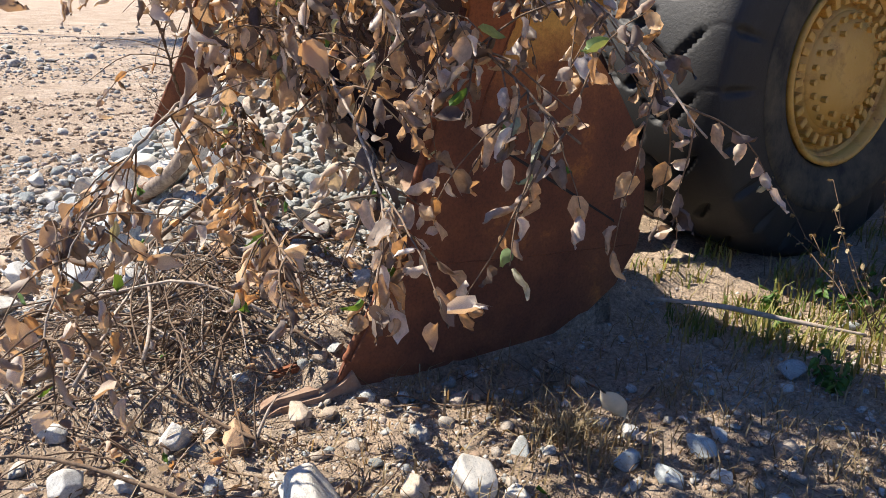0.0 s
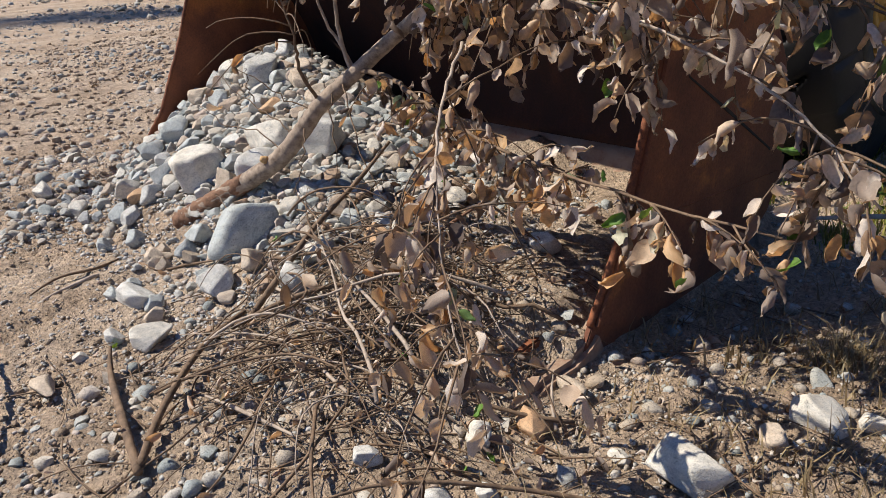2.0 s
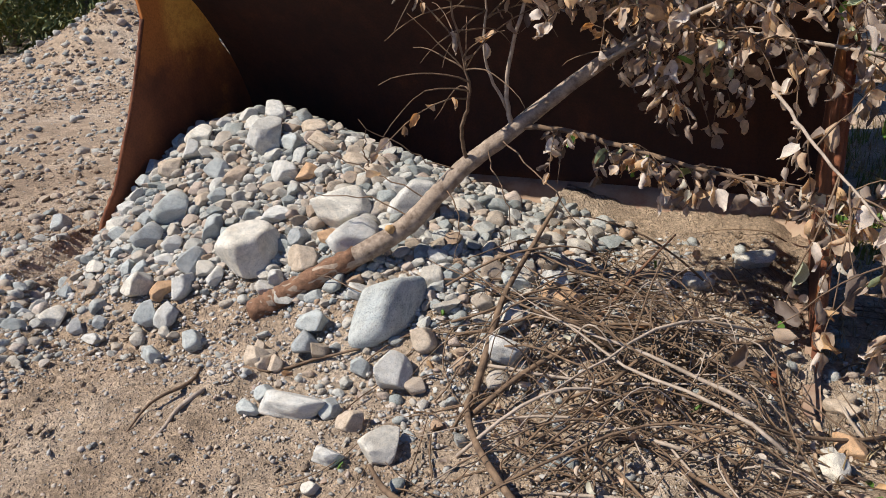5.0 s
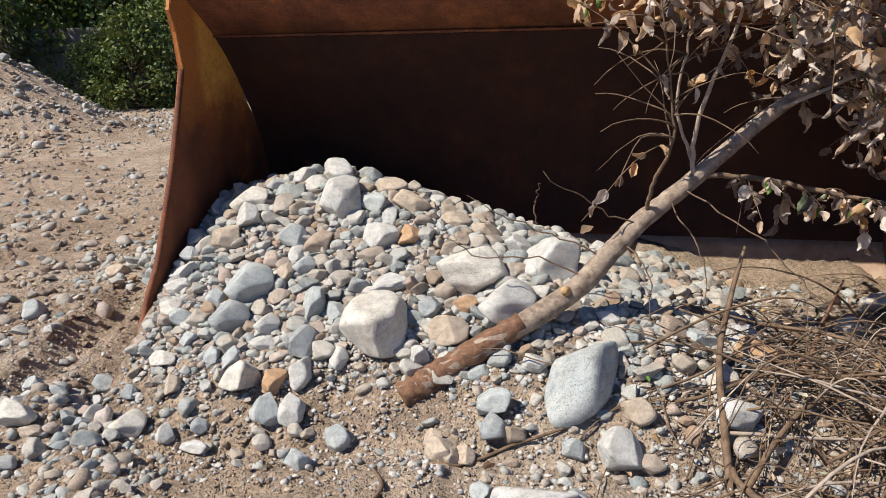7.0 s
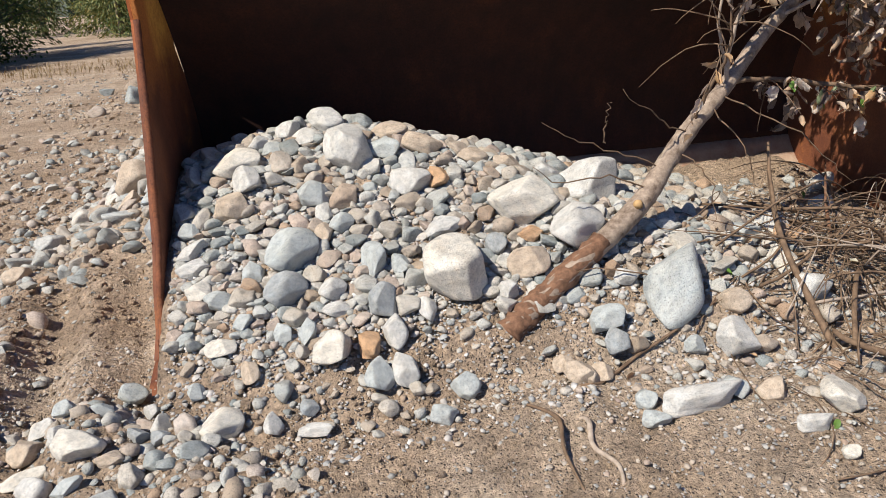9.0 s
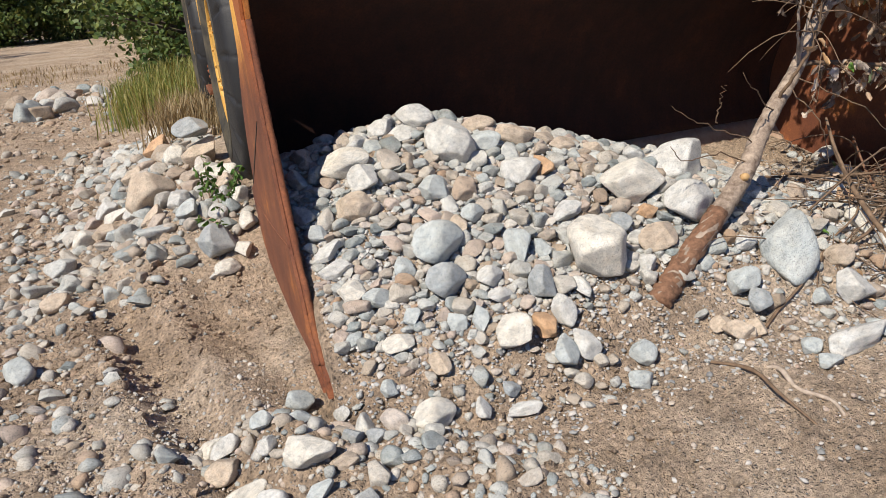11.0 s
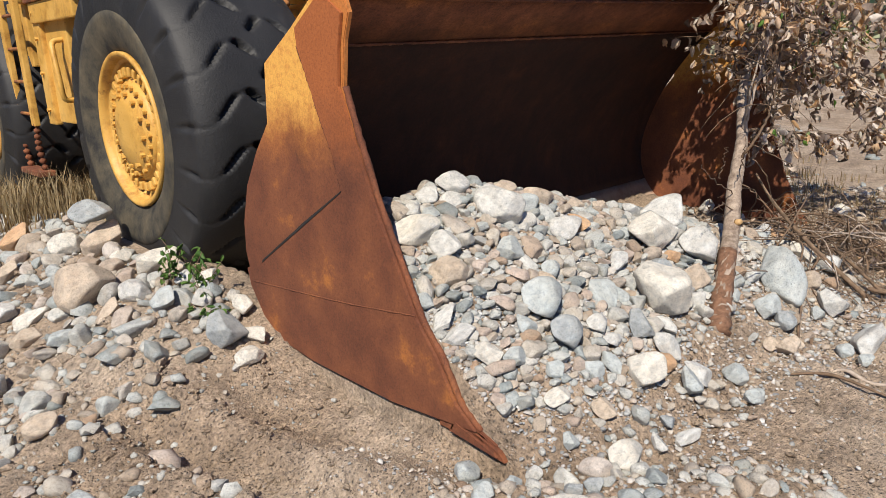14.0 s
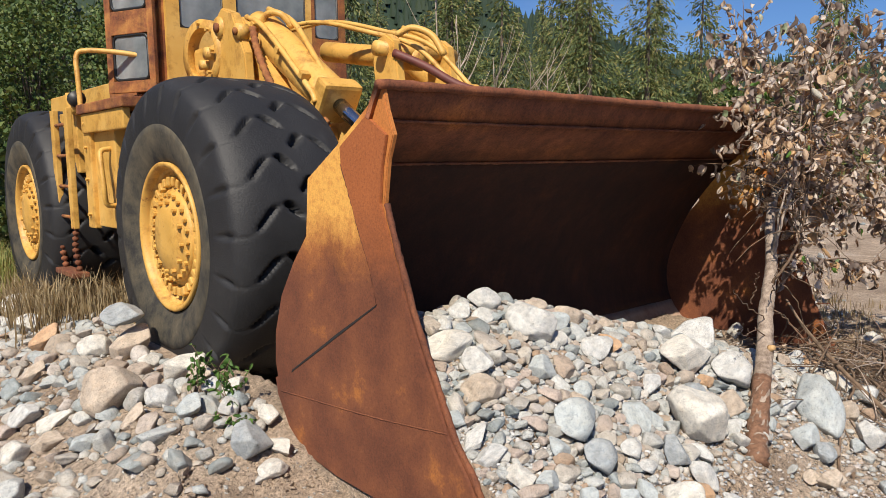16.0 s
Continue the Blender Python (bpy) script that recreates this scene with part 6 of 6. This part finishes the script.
def conifer_mesh(seed, height, width, droop, bare=0.04):
    """Trunk and crown of a cedar-like tree: limbs of many small drooping sprays, with gaps."""
    r2 = np.random.RandomState(seed)
    pts, ways = [], []
    limbs = int(height * (1 - bare) * 26)
    for k in range(limbs):
        t = ((k + r2.rand()) / limbs) ** 1.15
        z = height * (bare + (1 - bare) * t)
        ln = (width * (1 - t) ** 0.75 + 0.12) * r2.uniform(0.55, 1.12)
        a = r2.uniform(0, 6.28)
        n = max(8, int(ln * 38))
        u = r2.rand(n) ** 0.7
        fan = a + r2.normal(0, 0.20, n)
        p = np.stack([np.cos(fan) * ln * u, np.sin(fan) * ln * u, z + 0.10 * ln * u - droop * ln * u * u], -1) + r2.normal(0, 0.06, (n, 3))
        pts.append(p)
        ways.append(np.stack([np.cos(fan + r2.normal(0, 0.7, n)), np.sin(fan + r2.normal(0, 0.7, n)), -r2.uniform(0.0, 1.3, n)], -1))
    pts, ways = np.vstack(pts), np.vstack(ways)
    crown = sprays("crown", pts, ways, r2.uniform(0.11, 0.27, len(pts)), 0.13, NEEDLES, r2)
    trunk = mesh_of("trunk", *tube_data(spline([(0, 0, -0.2), (0.05, 0, height * 0.5), (0, 0.03, height)], 12), [width * 0.075, width * 0.04, 0.02], 8), TREE_BARK)
    return trunk, crown


def broad_mesh(seed, height, width):
    """Trunk and crown of a leafy tree or bush: many leaf clumps round thin limbs."""
    r2 = np.random.RandomState(seed)
    wood, pts = Bag(), []
    wood.add(*tube_data(spline([(0, 0, -0.2), (0.1, 0.05, height * 0.4), (0.05, 0.1, height * 0.8)], 10), [height * 0.02, 0.02], 7))
    for k in range(int(40 + height * 9)):
        a, t = r2.uniform(0, 6.28), r2.uniform(0.05, 1.0)
        r = width * math.sin(math.pi * min(0.97, 0.22 + 0.76 * t)) * r2.uniform(0.3, 1.0)
        c = np.array((math.cos(a) * r, math.sin(a) * r, height * t))
        wood.add(*tube_data(spline([(0.05, 0.05, height * t * 0.55), tuple(c * 0.6 + np.array((0, 0, height * t * 0.25))), tuple(c)], 6), [0.03, 0.008], 4))
        pts.append(c + r2.normal(0, 1, (150, 3)) * np.array((0.22, 0.22, 0.16)) * width * 0.62)
    pts = np.vstack(pts)
    return wood.mesh("trunk", TREE_BARK), sprays("crown", pts, r2.normal(size=(len(pts), 3)), r2.uniform(0.06, 0.13, len(pts)), 0.34, BROAD, r2)


def tree_thing(name, label, group, meshes):
    ob = new(name)
    tagged(ob, label, "tree", group)
    part("trunk", meshes[0], ob)
    part("crown", meshes[1], ob)
    return ob


r4 = np.random.RandomState(29)
kinds = [conifer_mesh(500 + k, (9.5, 8.2, 10.5)[k], (2.0, 2.1, 2.2)[k], (0.45, 0.3, 0.6)[k]) for k in range(3)]
models = [tree_thing("conifer", "dark green cedar-like conifer at the yard edge", "conifers", m) for m in kinds]
spots = [(17.5, 21.5), (21.5, 22.5), (24.0, 19.5), (26.5, 18.0), (28.0, 16.2), (14.0, 24.0), (19.8, 24.5), (25.6, 21.5), (11, 26), (22.5, 26), (24, 31), (30, 26), (17, 31), (34, 33), (26, 38), (13, 33), (38, 25), (40, 36), (21, 40), (9, 36), (46, 30), (31, 44), (15, 44), (5, 42),
         (1.5, 27), (3.5, 33), (-1, 31), (-1.5, 25), (-2, 38), (-6, 42), (-16, 24), (-13.5, 27.5), (-18, 29), (-12, 40), (-14, 46), (-20, 52), (-24, 44), (-30, 50), (-33, 40), (-10, 55), (-26, 34), (-38, 30), (-32, 24), (-42, 18), (52, 20), (48, 12), (55, 6), (44, 16), (60, 26), (8, 48), (58, 14)]
for i, (x, y) in enumerate(spots):
    s = r4.uniform(0.9, 1.15)
    m = pose(x, y, float(ground_z(x, y)), 0, 0, r4.uniform(0, 360)) @ Matrix.Diagonal((s, s, s * r4.uniform(0.95, 1.2), 1))
    if i < 3:
        models[i].matrix_world = m
    else:
        copy_thing(models[i % 3], m)
# out-of-view tree added to throw shade on the ground round the mound
tall = tree_thing("tall_conifer", "unseen tall conifer with a high crown, added to cast shade", "conifers", conifer_mesh(530, 27, 3.0, 0.3, 0.5))
tall.matrix_world = pose(-31, -2.4, 0)
# forest-edge conifers, some out of view, added to shade the bushes
for x, y in ((-17.5, 14.2), (-19.5, 12.5), (-18.5, 17), (-22, 15), (-24.5, 21), (-16.2, 22.5)):
    copy_thing(models[1], pose(x, y, 0, 0, 0, x * 9))
broad = [broad_mesh(520, 5.0, 2.2), broad_mesh(521, 2.2, 1.5)]
broad_models = [tree_thing("broadleaf_tree", "leafy green deciduous tree behind the loader", "broadleaf trees", broad[0]), tree_thing("bush", "dense green bush at the yard edge", "bushes", broad[1])]
for i, (x, y, k, s) in enumerate(((-0.8, 17, 0, 1.0), (-1.2, 19, 1, 1.3), (1.6, 20, 0, 1.25), (0.2, 15, 0, 0.9), (-1.5, 13.5, 1, 1.0), (-9, 41, 1, 1.6), (4.0, 22, 0, 1.2), (-12.6, 16.6, 1, 0.9), (-14.2, 17.4, 1, 0.7), (-7, 43, 1, 1.6), (-11, 43, 1, 1.6), (-15.2, 20.8, 1, 1.7), (-17.6, 21.0, 1, 1.7), (-12.6, 19.4, 1, 1.1), (-18.5, 21, 0, 1.1), (-14, 21.5, 0, 1.3),
                                  (-12.5, 24, 0, 1.2), (-20, 22, 0, 1.3), (-23, 18, 0, 1.3), (-27, 16, 0, 1.2), (12, 24, 0, 1.0), (27, 20, 1, 1.6), (33, 18, 1, 1.8), (40, 18, 0, 1.3), (16, 24, 1, 1.5), (22, 21, 1, 1.4))):
    m = pose(x, y, float(ground_z(x, y)), 0, 0, r4.uniform(0, 360)) @ Matrix.Diagonal((s, s, s, 1))
    if i < 2:
        broad_models[i].matrix_world = m
    else:
        copy_thing(broad_models[k], m)


def bare_sapling(x, y, h, seed):
    r2 = np.random.RandomState(seed)
    bag = Bag()
    bag.add(*tube_data(spline([(0, 0, -0.1), (0.04, 0, h * 0.5), (0, 0.03, h)], 12), [0.028, 0.006], 6))
    for k in range(14):
        z, a, ln = h * r2.uniform(0.25, 0.9), r2.uniform(0, 6.28), r2.uniform(0.4, 1.3)
        bag.add(*tube_data(spline([(0, 0, z), (math.cos(a) * ln * 0.4, math.sin(a) * ln * 0.4, z + ln * 0.5), (math.cos(a) * ln * 0.7, math.sin(a) * ln * 0.7, z + ln * 1.1)], 8), [0.011, 0.003], 4))
    ob = new("bare_sapling", bag.mesh("bare_sapling", PALE_TWIG))
    ob.location = (x, y, float(ground_z(x, y)))
    tagged(ob, "thin bare grey sapling behind the bucket", "sapling", "bare saplings")


for k, (x, y, h) in enumerate(((3.9, 7.0, 4.6), (6.2, 9.0, 4.2), (7.8, 9.6, 3.6), (9.2, 9.8, 3.4), (10.6, 10.5, 3.9), (5.0, 9.5, 3.4), (12.5, 11, 3.6), (8.6, 11.5, 4.0))):
    bare_sapling(x, y, h, 600 + k)

# concrete block wall at the yard edge, one block after the other
wall = new("block_wall")
wall.location = (-19.2, 18.6, 0)
tagged(wall, "weathered mossy concrete block wall behind bushes", "wall", kind="structure")
block_me = box_mesh("block", (1.46, 0.7, 0.72), CONCRETE, 0.04)
for row in range(3):
    for col in range(10):
        part("block", block_me, wall, m=pose(-7.2 + 1.5 * col + (0.7 if row % 2 else 0), 0.04 * row + r4.uniform(-0.03, 0.03), 0.36 + 0.74 * row, 0, 0, r4.uniform(-1, 1)))


def build_hill():
    """Wooded mountain side behind the yard."""
    r2 = np.random.RandomState(63)
    az = np.radians(np.linspace(-75, 120, 90))
    ds = np.linspace(0, 1, 14)
    deg = np.degrees(az)
    top = np.interp(deg, [-75, -40, -10, 10, 30, 42, 50, 60, 80, 120], [60, 80, 150, 200, 175, 128, 92, 60, 45, 40])
    v = []
    for i, a in enumerate(az):
        for s in ds:
            d = 230 + 330 * s
            z = top[i] * smooth(0, 1, s) * (1 + 0.07 * math.sin(i * 1.3 + s * 9)) - 1
            v.append((math.sin(a) * d, math.cos(a) * d, float(z)))
    n = len(ds)
    f = [(i * n + j, i * n + j + 1, (i + 1) * n + j + 1, (i + 1) * n + j) for i in range(len(az) - 1) for j in range(n - 1)]
    tagged(new("backdrop", mesh_of("backdrop", v, f, HILL_FOREST)), "forest-covered mountain side in the distance", "mountain", kind="structure")
    v = np.array(v).reshape(len(az), n, 3)
    bag = Bag()
    ring = [(math.cos(k * 1.2566), math.sin(k * 1.2566)) for k in range(5)]
    for k in range(9000):
        i, j = r2.randint(10, len(az) - 1), r2.randint(0, n - 1)
        u, w = r2.rand(), r2.rand()
        p = v[i, j] * (1 - u) * (1 - w) + v[i + 1, j] * u * (1 - w) + v[i, j + 1] * (1 - u) * w + v[i + 1, j + 1] * u * w
        h, r = r2.uniform(7, 15), r2.uniform(2.0, 3.4)
        bag.add([tuple(p + np.array((x * r, y * r, 0))) for x, y in ring] + [tuple(p + np.array((0, 0, h)))], [(q, (q + 1) % 5, 5) for q in range(5)])
    tagged(new("far_forest", bag.mesh("far_forest", HILL_FOREST, False)), "dense conifers covering the far mountain side", "forest", kind="stuff")


build_hill()
